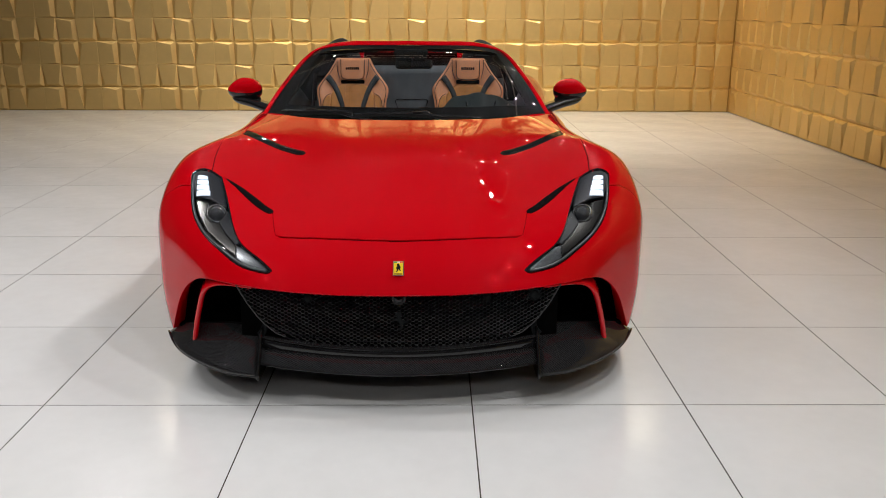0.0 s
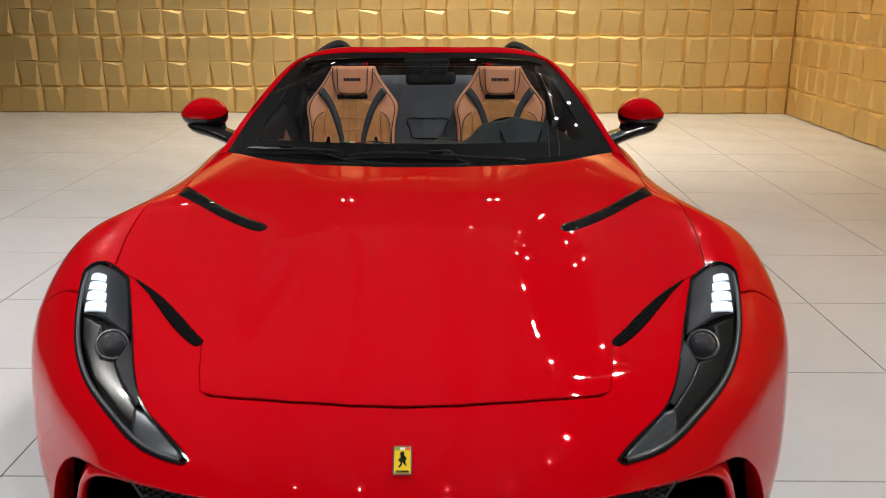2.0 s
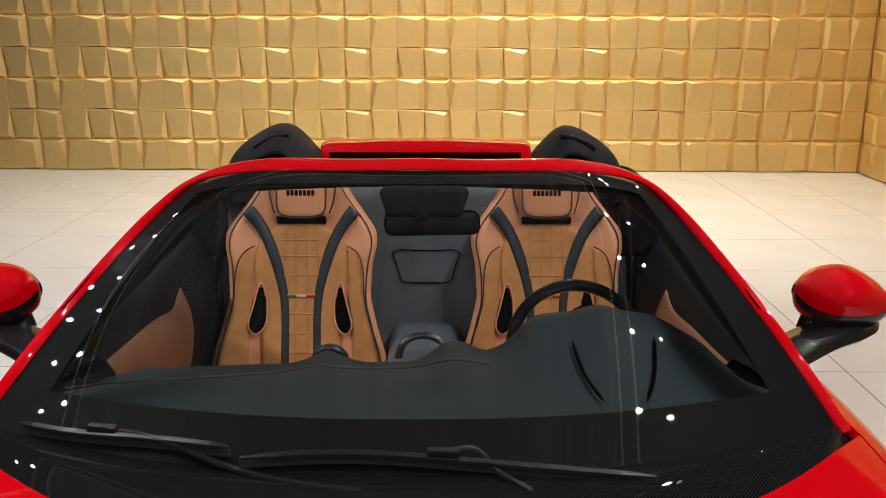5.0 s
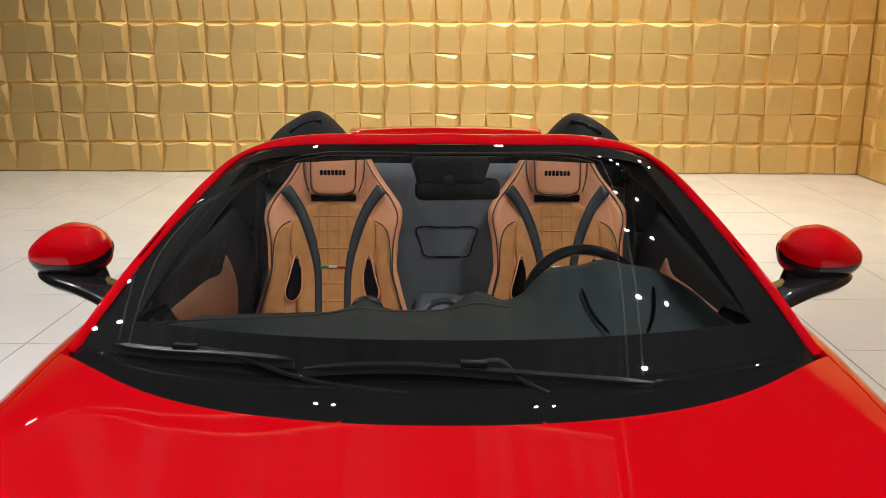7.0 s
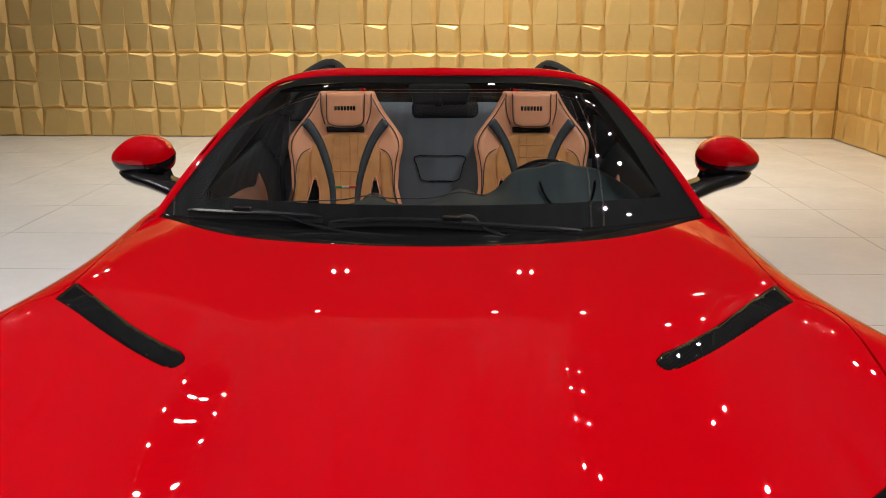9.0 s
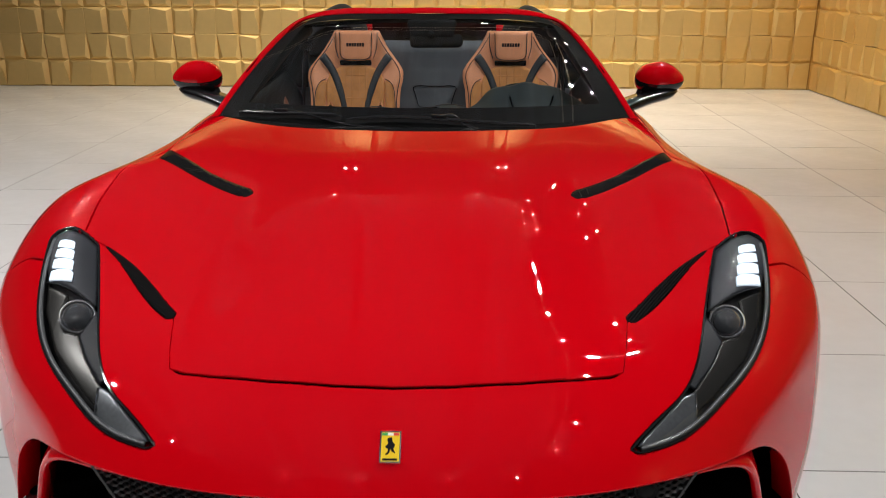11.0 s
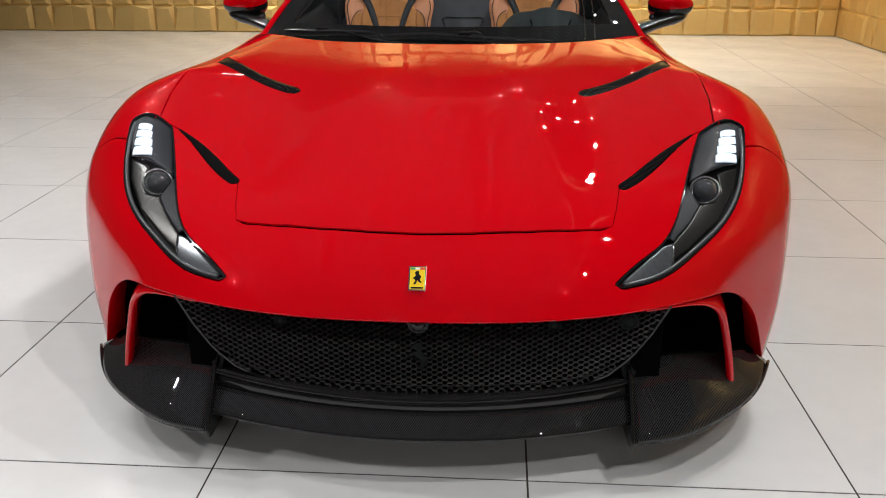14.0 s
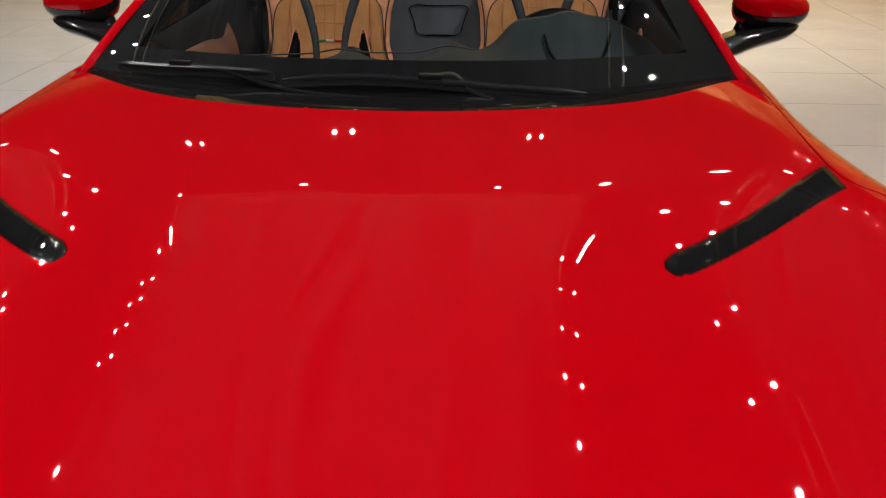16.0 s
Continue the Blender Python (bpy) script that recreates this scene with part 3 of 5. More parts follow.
def body_panel(name, choose, lines, parent, label="", whole=True, mat=None, gap=0.0036, flange=0.018, sides=(1, -1), back=(0, 0, 0)):
    """One or two painted panels with folded rims; whole: one panel across both halves."""
    pts, nor, faces, rim = skin_panel(choose, lines, gap)
    # folded rim: a small rounding from the face to the flange, with vertices of its own
    a, b = rim[:, 0], rim[:, 1]
    n0 = len(pts)
    seg_n = np.cross(pts[b] - pts[a], -nor[a])
    outward = np.zeros_like(pts)
    np.add.at(outward, a, -seg_n)
    np.add.at(outward, b, -seg_n)
    outward -= nor * (outward * nor).sum(1)[:, None]
    outward /= np.linalg.norm(outward, axis=1)[:, None] + 1e-9
    low = np.where(pts[:, 2:] < .5, 1.0, 0.0) * np.array(back, float)
    r = .0019
    rows_p, rows_n = [], []
    for turn in (0, 30, 60, 90):
        c, sn = math.cos(radians(turn)), math.sin(radians(turn))
        rows_p.append(pts + outward * r * sn - nor * r * (1 - c))
        rows_n.append(nor * c + outward * sn)
    rows_p.append(pts + outward * r - flange * nor + low)
    rows_n.append(outward)
    used_rim, local = np.unique(rim, return_inverse=True)
    local = local.reshape(-1, 2)
    k = len(used_rim)
    all_p = np.vstack([pts] + [q[used_rim] for q in rows_p])
    all_n = np.vstack([nor] + [q[used_rim] for q in rows_n])
    fold = np.vstack([np.stack([local[:, 1], local[:, 0], local[:, 0] + k, local[:, 1] + k], 1) + n0 + row * k for row in range(len(rows_p) - 1)])
    quads = np.vstack([faces, fold])
    made = []
    flip = np.array((-1, 1, 1))
    if whole:
        p2, n2, f2 = both_sides(all_p, all_n, quads)
        made.append(part_data(name, p2, f2, mat or RED, parent, label, True, n2))
    else:
        for s in sides:
            p2, n2, f2 = (all_p, all_n, quads) if s > 0 else (all_p * flip, all_n * flip, quads[:, ::-1])
            made.append(part_data(name, p2, f2, mat or RED, parent, label, True, n2))
    return made


# ---------------------------------------------------------------- trim lines of the body (right half: x, y)
LAMP = Line(curve_points([(.461, .062), (.53, .122), (.59, .178), (.612, .21), (.66, .33), (.70, .45), (.737, .553)], 26).tolist()
            + curve_points([(.737, .553), (.785, .592), (.835, .612), (.862, .595), (.862, .56), (.848, .49), (.815, .37), (.757, .268), (.67, .178), (.592, .113), (.525, .078), (.480, .062)], 44)[1:].tolist())
SLIT = Line(curve_points([(.722, .556), (.667, .531), (.6155, .4905), (.561, .432), (.519, .381), (.497, .345), (.502, .335), (.523, .345), (.565, .386), (.625, .457), (.68, .517)], 40, True))
VENT = Line([(.744, 1.142), (.745, 1.048), (.70, 1.018), (.58, .938), (.462, .858), (.448, .856), (.437, .868), (.438, .884), (.452, .905), (.58, .998), (.70, 1.100)])
FENDER_EDGE = [(.785, .594), (.80, .73), (.805, .88), (.803, .98), (.792, 1.025), (.768, 1.055), (.754, 1.09), (.750, 1.14), (.752, 1.23), (.764, 1.40), (.776, 1.585), (.782, 1.73)]
COWL = [(x, 1.366 + .345 * (x / .782) ** 2.5) for x in np.linspace(.78, 0, 24)]
BONNET = Line([(0, .126), (.12, .130), (.25, .143), (.36, .163), (.44, .182), (.466, .196), (.480, .25), (.496, .333), (.519, .381), (.561, .432), (.6155, .4905), (.667, .531), (.722, .556), (.75, .568)]
              + FENDER_EDGE + COWL + [(-.2, 1.366), (-.2, .126)])
SEAM_FRONT = Line([(.84, .50), (.90, .535), (.99, .555), (1.2, .57)], closed=False)
DOOR_FRONT, DOOR_REAR = Line([(.7, 1.95), (1.2, 1.88)], closed=False), Line([(.7, 2.98), (1.2, 3.05)], closed=False)
ARCH_F = Line([(.98 + .385 * math.cos(a), .335 + .385 * math.sin(a)) for a in np.linspace(-.6, math.pi + .6, 40)], (1, 2))
ARCH_R = Line([(3.70 + .40 * math.cos(a), .345 + .40 * math.sin(a)) for a in np.linspace(-.6, math.pi + .6, 40)], (1, 2))
CABIN = Line([(-.2, 1.366)] + [(float(x), float(y)) for x, y in COWL[::-1]] + [(.776, 1.80), (.772, 2.0), (.775, 2.4), (.79, 3.0), (.76, 3.22), (.68, 3.32), (.4, 3.36), (-.2, 3.36)])


def ahead_of_seam(c):
    return c[:, 1] < np.interp(c[:, 0], [.0, .84, .90, .99, 1.2], [.50, .50, .535, .555, .57])


def split_y(c, line):
    (x0, y0), (x1, y1) = line.p
    return c[:, 1] - (y0 + (c[:, 0] - x0) * (y1 - y0) / (x1 - x0))


def in_arch(c):
    side = c[:, 0] > .82
    return side & (ARCH_F.inside(c) | ARCH_R.inside(c))


def build_body(car):
    holes = lambda c: LAMP.inside(c) | SLIT.inside(c) | VENT.inside(c) | in_arch(c)  # noqa: E731
    bonnet = lambda c: BONNET.inside(c) & (c[:, 2] > .5)  # noqa: E731
    body_panel("bonnet", lambda c: bonnet(c) & ~holes(c), [BONNET, VENT, SLIT, LAMP], car, "glossy red bonnet with two slanted vents", flange=.006)
    body_panel("front_bumper", lambda c: ~bonnet(c) & ~holes(c) & ahead_of_seam(c) & ~CABIN.inside(c), [BONNET, LAMP, SLIT, SEAM_FRONT], car,
               "glossy red nose and bumper", flange=.008, back=(0, .03, 0))
    body_panel("fender", lambda c: ~bonnet(c) & ~holes(c) & ~ahead_of_seam(c) & ~CABIN.inside(c) & (split_y(c, DOOR_FRONT) < 0),
               [BONNET, LAMP, SEAM_FRONT, CABIN, DOOR_FRONT, ARCH_F], car, "wide glossy red front fender", False)
    body_panel("door", lambda c: ~CABIN.inside(c) & (split_y(c, DOOR_FRONT) > 0) & (split_y(c, DOOR_REAR) < 0), [CABIN, DOOR_FRONT, DOOR_REAR], car, "glossy red door", False)
    body_panel("rear_body", lambda c: ~CABIN.inside(c) & (split_y(c, DOOR_REAR) > 0) & ~in_arch(c), [CABIN, DOOR_REAR, ARCH_R], car, "wide glossy red rear body")
    # dark trough behind shut lines
    u, v = np.meshgrid(np.linspace(0, 1.5, 40), np.linspace(.16, 1.40, 60))
    p = skin(u.ravel(), v.ravel()) - .03 * skin_normal(u.ravel(), v.ravel())
    keep = [(j * 40 + i, j * 40 + i + 1, (j + 1) * 40 + i + 1, (j + 1) * 40 + i) for j in range(59) for i in range(39)]
    cent = p[np.array(keep)].mean(1)
    big = lambda c: LAMP.inside(c) | (c[:, 0] > .9) & (c[:, 2] < .6)  # noqa: E731
    keep = np.array(keep)[~big(cent)]
    pp, _, ff = both_sides(p, p, keep)
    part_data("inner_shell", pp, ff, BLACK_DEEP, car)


def sheet_patch(line, offset, mat, name, parent, label="", step=0.008, sides=(1, -1), depth=None):
    """A patch of the skin inside a closed line, moved by offset(u, v, pos) along the normal."""
    lo, hi = line.p.min(0), line.p.max(0)
    xs, ys = np.arange(lo[0] - step, hi[0] + 2 * step, step), np.arange(lo[1] - step, hi[1] + 2 * step, step)
    gx, gy = np.meshgrid(xs, ys)
    q = np.stack([gx.ravel(), gy.ravel()], 1)
    nu = len(xs)
    quads = np.array([(j * nu + i, j * nu + i + 1, (j + 1) * nu + i + 1, (j + 1) * nu + i) for j in range(len(ys) - 1) for i in range(nu - 1)])
    keep = line.holds(q[quads].mean(1))
    mine, other = quads[keep], quads[~keep]
    edge = np.intersect1d(mine.ravel(), other.ravel())
    q[edge] = line.nearest(q[edge])[0]
    used = np.unique(mine)
    index = np.full(len(q), -1)
    index[used] = np.arange(len(used))
    u, v = skin_at(q[used, 0], q[used, 1], line.axes)
    pts, nor = skin(u, v), skin_normal(u, v)
    pts = pts + np.broadcast_to(offset(pts), (len(pts),))[:, None] * nor
    out = []
    for s in sides:
        f = index[mine] if s > 0 else index[mine][:, ::-1]
        flip = np.array((s, 1, 1))
        ob = part_data(name, pts * flip, f, mat, parent, label, True, nor * flip if depth is None else None)
        if depth:
            sol = ob.modifiers.new("thickness", "SOLIDIFY")
            sol.thickness, sol.offset = depth, -1
        out.append(ob)
    return out


def rim_band(line, width, mat, name, parent, lift=0.001, sides=(1, -1), depth=0.004, start=0.0):
    """A thin band along a line on the skin."""
    p = line.p
    nxt, prv = np.roll(p, -1, 0), np.roll(p, 1, 0)
    t = nxt - prv
    t /= np.linalg.norm(t, axis=1)[:, None] + 1e-9
    area = (p[:, 0] * nxt[:, 1] - nxt[:, 0] * p[:, 1]).sum()
    inward = np.stack([-t[:, 1], t[:, 0]], 1) * np.sign(area)
    out = []
    rows = []
    step = p + inward * .002
    stretch = np.linalg.norm(skin(*skin_at(step[:, 0], step[:, 1], line.axes)) - skin(*skin_at(p[:, 0], p[:, 1], line.axes)), axis=1) / .002
    stretch = np.clip(stretch, 1.0, 4.0)[:, None]
    for w in (start, width):
        q = p + inward * w / stretch
        u, v = skin_at(q[:, 0], q[:, 1], line.axes)
        rows.append((skin(u, v), skin_normal(u, v)))
    n = len(p)
    top = np.vstack([a + lift * b for a, b in rows])
    low = np.vstack([a - depth * b for a, b in rows])
    pts = np.vstack([top, low])
    i = np.arange(n)
    j = (i + 1) % n
    faces = np.vstack([np.stack(f, 1) for f in ((i, j, j + n, i + n), (i + n, j + n, j + 3 * n, i + 3 * n), (i + 2 * n, j + 2 * n, j, i))])
    for s in sides:
        out.append(part_data(name, pts * np.array((s, 1, 1)), faces, mat, parent, smooth=False))
    return out


def skin_point(x, y, lift=0.0):
    u, v = skin_at(x, y)
    return (skin(u, v) + lift * skin_normal(u, v))[0]


# ---------------------------------------------------------------- the car
car = thing("sports_car", CAR_AT, "glossy red open-top sports car with black carbon splitter", "car", yaw=CAR_YAW)
build_body(car)
MIRRORED = np.array((-1, 1, 1))


def pair(name, verts, faces, mat, parent, label="", smooth=True, normals=None):
    """The part on the right and its mirror image on the left."""
    v = np.array([tuple(p) for p in verts], float)
    a = part_data(name, v, faces, mat, parent, label, smooth)
    b = part_data(name, v * MIRRORED, [tuple(f)[::-1] for f in faces], mat, parent, label, smooth)
    return a, b


# bonnet vents and lamp slits: a sunken carbon floor with a thin rim
def build_vents():
    for s in (1, -1):
        sheet_patch(VENT, lambda p: 0 * p[:, 0], CARBON_SATIN, "bonnet_vent", car, "carbon slat of a bonnet vent", sides=(s,), depth=.006)
        sheet_patch(SLIT, lambda p: .0012 + 0 * p[:, 0], CARBON_RIB, "bumper_slit", car, "black carbon slit beside the headlight", .0035, (s,), .004)


def shrunk(line, by):
    p = line.p
    t = np.roll(p, -1, 0) - np.roll(p, 1, 0)
    t /= np.linalg.norm(t, axis=1)[:, None] + 1e-9
    nxt = np.roll(p, -1, 0)
    sign = np.sign((p[:, 0] * nxt[:, 1] - nxt[:, 0] * p[:, 1]).sum())
    return Line(p + by * sign * np.stack([-t[:, 1], t[:, 0]], 1), line.axes)


def build_headlight(s):
    inner = shrunk(LAMP, .0006)
    lamp = sheet_patch(inner, lambda p: -.034 + 0 * p[:, 0], LAMP_DARK, "headlight", car, "swept black headlight with lit white running light", sides=(s,))[0]
    rim_band(LAMP, .0024, BLACK_GLOSS, "seal", lamp, .0010, (s,), .034, -.0014)
    # upper grey reflector, inner face and tip panel, at different depths
    upper = Line([(.682, .375), (.703, .45), (.735, .549), (.785, .587), (.835, .607), (.858, .592), (.857, .558), (.842, .490), (.822, .449), (.761, .420), (.700, .384)])
    sheet_patch(upper, lambda p: -.005 - .04 * np.clip(.55 - p[:, 1], 0, 1), LAMP_GREY, "upper_reflector", lamp, "slate grey reflector", .006, (s,), .006)
    v, f = sweep([skin_point(x, y, -.008) for x, y in curve_points([(.684, .371), (.722, .394), (.761, .416), (.826, .447)], 16)], ring(.0022, 6))
    part_data("reflector_edge", np.array(v) * (s, 1, 1), f, BLACK_GLOSS, lamp)
    face = Line([(.606, .196), (.640, .290), (.676, .360), (.684, .340), (.700, .300), (.666, .246), (.620, .192)])
    sheet_patch(face, lambda p: -.013 + 0 * p[:, 0], LAMP_SLATE, "inner_face", lamp, "", .004, (s,), .006)
    tip = Line([(.478, .070), (.532, .117), (.588, .169), (.614, .182), (.607, .134), (.575, .107), (.525, .082)])
    sheet_patch(tip, lambda p: -.006 + 0 * p[:, 0], INDICATOR, "indicator", lamp, "clear silver indicator", .003, (s,), .006)
    bowl = Line([(.614, .184), (.622, .194), (.666, .248), (.700, .304), (.742, .318), (.764, .352), (.762, .405), (.822, .438), (.836, .470), (.806, .375), (.748, .276), (.664, .190), (.612, .146)])
    sheet_patch(bowl, lambda p: -.015 + 0 * p[:, 0], LAMP_BRONZE, "outer_reflector", lamp, "smoked grey reflector", .004, (s,), .006)
    v, f = sweep([skin_point(x, y, -.004) for x, y in ((.614, .180), (.611, .157), (.607, .134))], ring(.0016, 6))
    part_data("indicator_edge", np.array(v) * (s, 1, 1), f, CHROME, lamp)
    # light guide along the outer edge
    edge = np.array([skin_point(x, y, -.0055) for x, y in curve_points([(.8565, .58), (.8445, .49), (.8105, .37), (.753, .2705), (.667, .183), (.590, .118), (.527, .084), (.486, .069)], 44)])
    v, f = sweep(edge, ring(.0050, 8))
    part_data("light_guide", np.array(v) * (s, 1, 1), f, GUIDE_GREY, lamp, "unlit grey light guide")
    # running light: four lit cells, stepped along the inner edge; an added weakly emitting sheet mimics their glow
    block = Line([(.750, .437), (.824, .452), (.847, .578), (.788, .566)])
    sheet_patch(block, lambda p: -.0095 + 0 * p[:, 0], DRL_GLOW, "cell_glow", lamp, "added bluish sheet for the glow round the cells", .006, (s,), .004)
    for y0, y1 in ((.441, .467), (.474, .500), (.507, .533), (.540, .564)):
        x0, x1 = .760 + .30 * (y0 - .437), .820 + .16 * (y0 - .437)
        cell = Line([(x0, y0 - .006), (x1, y0 + .007), (x1 + .003, y1 + .005), (x1 - .012, y1 + .006), (x0 + .016, y1), (x0 + .004, y1 - .008)])
        sheet_patch(cell, lambda p: -.005 + 0 * p[:, 0], DRL, "running_light", lamp, "lit white cell", .003, (s,), .005)
    # projector: a lens in a ring
    at = skin_point(.722, .349, -.019)
    v, f = revolve([(.0, .030), (.012, .0285), (.024, .022), (.0315, .012), (.0335, 0)], 32, "z")
    v = moved(v, at, 52, 0, -25)
    part_data("projector", np.array([tuple(q) for q in v]) * (s, 1, 1), f, LENS, lamp, "round glass projector lens")
    v, f = revolve([(.0335, .0), (.0335, .010), (.0355, .013), (.039, .010), (.040, -.02)], 32, "z")
    v = moved(v, at, 52, 0, -25)
    part_data("projector_ring", np.array([tuple(q) for q in v]) * (s, 1, 1), f, RING_SILVER, lamp)
    cover = sheet_patch(shrunk(LAMP, .0008), lambda p: -.0005 + 0 * p[:, 0], LAMP_GLASS, "lens_cover", lamp, "clear glossy cover", sides=(s,))[0]
    cover.visible_shadow = False


build_vents()
build_headlight(1)
build_headlight(-1)


# badge on the nose: enamel plate with a chrome edge and a plain dark figure
def build_badge():
    c = skin_point(0, .038, .002)
    m = Matrix.Translation(Vector(c)) @ pose(0, 0, 0, 43, 0, 0)
    frame_bm = box_bm((-.0205, -.031, -.001), (.0205, .031, .0035), .0015, 2)
    frame_bm.transform(m)
    badge = part("badge", frame_bm, CHROME, car, "small yellow enamel shield with chrome edge")
    bm = box_bm((-.0175, -.028, .003), (.0175, .028, .0045), .0006, 1)
    bm.transform(m)
    part("enamel", bm, YELLOW, badge)
    shape = curve_points([(-.009, -.016), (-.004, -.006), (-.010, .000), (-.004, .006), (-.006, .014), (.002, .018), (.004, .010), (.009, .003), (.006, -.004), (.010, -.012), (.004, -.010), (.000, -.004), (-.003, -.014)], 40, True)
    v = [m @ Vector((x, y, .0052)) for x, y in shape] + [m @ Vector((x, y, .0040)) for x, y in shape]
    n = len(shape)
    part_data("figure", v, [tuple(range(n))] + [(i, (i + 1) % n, (i + 1) % n + n, i + n) for i in range(n)], BLACK_GLOSS, badge, smooth=False)
    for lo, hi, mat in (((-.0165, .0215, .0044), (-.0055, .0265, .0050), GREEN_TRIM), ((-.0055, .0215, .0044), (.0055, .0265, .0050), WHITE_TRIM), ((.0055, .0215, .0044), (.0165, .0265, .0050), RED_TRIM),
                        ((-.014, -.0265, .0044), (.014, -.0225, .0050), BLACK_GLOSS)):
        bm = box_bm(lo, hi)
        bm.transform(m)
        part("band", bm, mat, badge)


build_badge()


# ---------------------------------------------------------------- front intake and splitter
def build_grille():
    """Honeycomb mesh, bowed like the nose, cut to a boat-shaped outline."""
    top = lambda x: .452 + .02 * abs(x)  # noqa: E731
    low = lambda x: float(np.interp(abs(x), [0, .15, .30, .40, .46, .512, .56, .60], [.214, .217, .228, .242, .268, .312, .378, .450]))  # noqa: E731
    bow = lambda x: .048 + .11 * x * x  # noqa: E731
    cw, ch = .0254, .0072
    verts, faces = [], []

    def bar(a, b, r=.0008):
        d = np.array(b) - np.array(a)
        d = d / (np.linalg.norm(d) + 1e-9)
        side = np.cross(d, (0, 1, 0))
        k = len(verts)
        for p in (a, b):
            p = np.array(p)
            for q in (side * r, np.array((0, -.004, 0)), -side * r, np.array((0, .006, 0))):
                verts.append(p + q)
        faces.extend([(k + i, k + (i + 1) % 4, k + 4 + (i + 1) % 4, k + 4 + i) for i in range(4)])

    cols, rows = int(.60 / cw) + 1, 36
    for j in range(rows):
        for i in range(-cols, cols + 1):
            x, z = (i + (j % 2) * .5) * cw, .216 + j * ch
            if abs(x) > .585 or z < low(x) + .002 or z > top(x):
                continue
            at = lambda dx, dz: (x + dx, bow(x + dx), z + dz)  # noqa: E731
            # a short flat node, and thin strands up and down to the next nodes
            bar(at(-cw * .15, 0), at(cw * .15, 0), .0015)
            for up in (ch, -ch):
                if low(x + cw * .5) < z + up < top(x) + .004:
                    bar(at(cw * .13, 0), at(cw * .37, up))
                if low(x - cw * .5) < z + up < top(x) + .004 and up > 0:
                    bar(at(-cw * .13, 0), at(-cw * .37, up))
    grille = tagged(part_data("grille", verts, faces, MESH_METAL, car, "black honeycomb mesh grille", False), kind="stuff")
    # surround
    xs = np.linspace(-.60, .60, 61)
    frame_pts = [(x, bow(x) - .004, low(x)) for x in xs]
    v, f = sweep(frame_pts, [(-.002, -.003), (.003, -.003), (.003, .003), (-.002, .003)], up=(0, 1, 0))
    part_data("grille_frame", v, f, BLACK_GLOSS, grille, "glossy black lower frame of the grille", False)
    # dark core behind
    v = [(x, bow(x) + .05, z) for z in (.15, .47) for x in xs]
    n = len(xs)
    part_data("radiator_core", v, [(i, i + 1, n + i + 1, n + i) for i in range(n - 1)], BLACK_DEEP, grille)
    # parking sensors and the camera pod
    for x, z, rad in ((-.335, .405, .016), (.325, .408, .016), (.50, .415, .024)):
        p, q = revolve([(0, -.004), (rad * .62, -.004), (rad * .68, -.001), (rad * .82, -.001), (rad * .88, -.006), (rad, -.005), (rad, .02)], 24, "y")
        part_data("sensor", moved(p, (x, bow(x) - .004, z)), q, INNER_BLACK, grille, "round black parking sensor")
    p, q = revolve([(0, -.024), (.010, -.022), (.0165, -.015), (.019, -.004), (.0225, -.004), (.025, -.008), (.026, -.004), (.026, .02)], 28, "y")
    part_data("camera_pod", moved(p, (0, bow(0) - .004, .410)), q, BLACK_PLASTIC, grille, "black domed camera pod")
    seam = [(x, bow(x) - .005, low(x) + .024) for x in np.linspace(-.47, .47, 41)]
    part_data("grille_seam", *sweep(seam, ring(.0018, 6)), BLACK_PLASTIC, grille)
    # plain dark emblem on the mesh
    shape = curve_points([(-.002, -.036), (.006, -.022), (.000, -.008), (-.012, .000), (-.026, -.006), (-.024, .002), (-.012, .008), (-.004, .012), (-.014, .026), (-.010, .030), (.006, .034), (.010, .024), (.008, .010), (.018, -.002), (.028, .000), (.034, .012), (.037, .006), (.032, -.008), (.020, -.010), (.016, -.020), (.010, -.036)], 60, True)
    n = len(shape)
    v = [(x, bow(x) - .012, .325 + z) for x, z in shape] + [(x, bow(x) - .006, .325 + z) for x, z in shape]
    part_data("emblem", v, [tuple(range(n))] + [(i, (i + 1) % n, (i + 1) % n + n, i + n) for i in range(n)], INNER_BLACK, grille, "dark plain emblem", False)


def loft(rows, mat, name, parent, label="", depth=.008, mirror=True, smooth=True, offset=-1.0):
    """A sheet through rows of points of equal length, thickened; each row is smoothed to a fine curve."""
    fine = [curve_points(r, 28) for r in rows]
    cols = np.stack(fine)
    m = 6 * (len(rows) - 1) + 1
    dense = np.stack([curve_points(cols[:, k], m) for k in range(28)], 1) if len(rows) > 2 else np.stack([cols[0] + (cols[1] - cols[0]) * t for t in np.linspace(0, 1, m)])
    v = dense.reshape(-1, 3)
    f = [(j * 28 + i, j * 28 + i + 1, (j + 1) * 28 + i + 1, (j + 1) * 28 + i) for j in range(m - 1) for i in range(27)]
    obs = [thick(name, v, f, mat, parent, depth, label, offset, smooth)]
    if mirror:
        obs.append(thick(name, v * MIRRORED, [q[::-1] for q in f], mat, parent, depth, label, offset, smooth))
    return obs


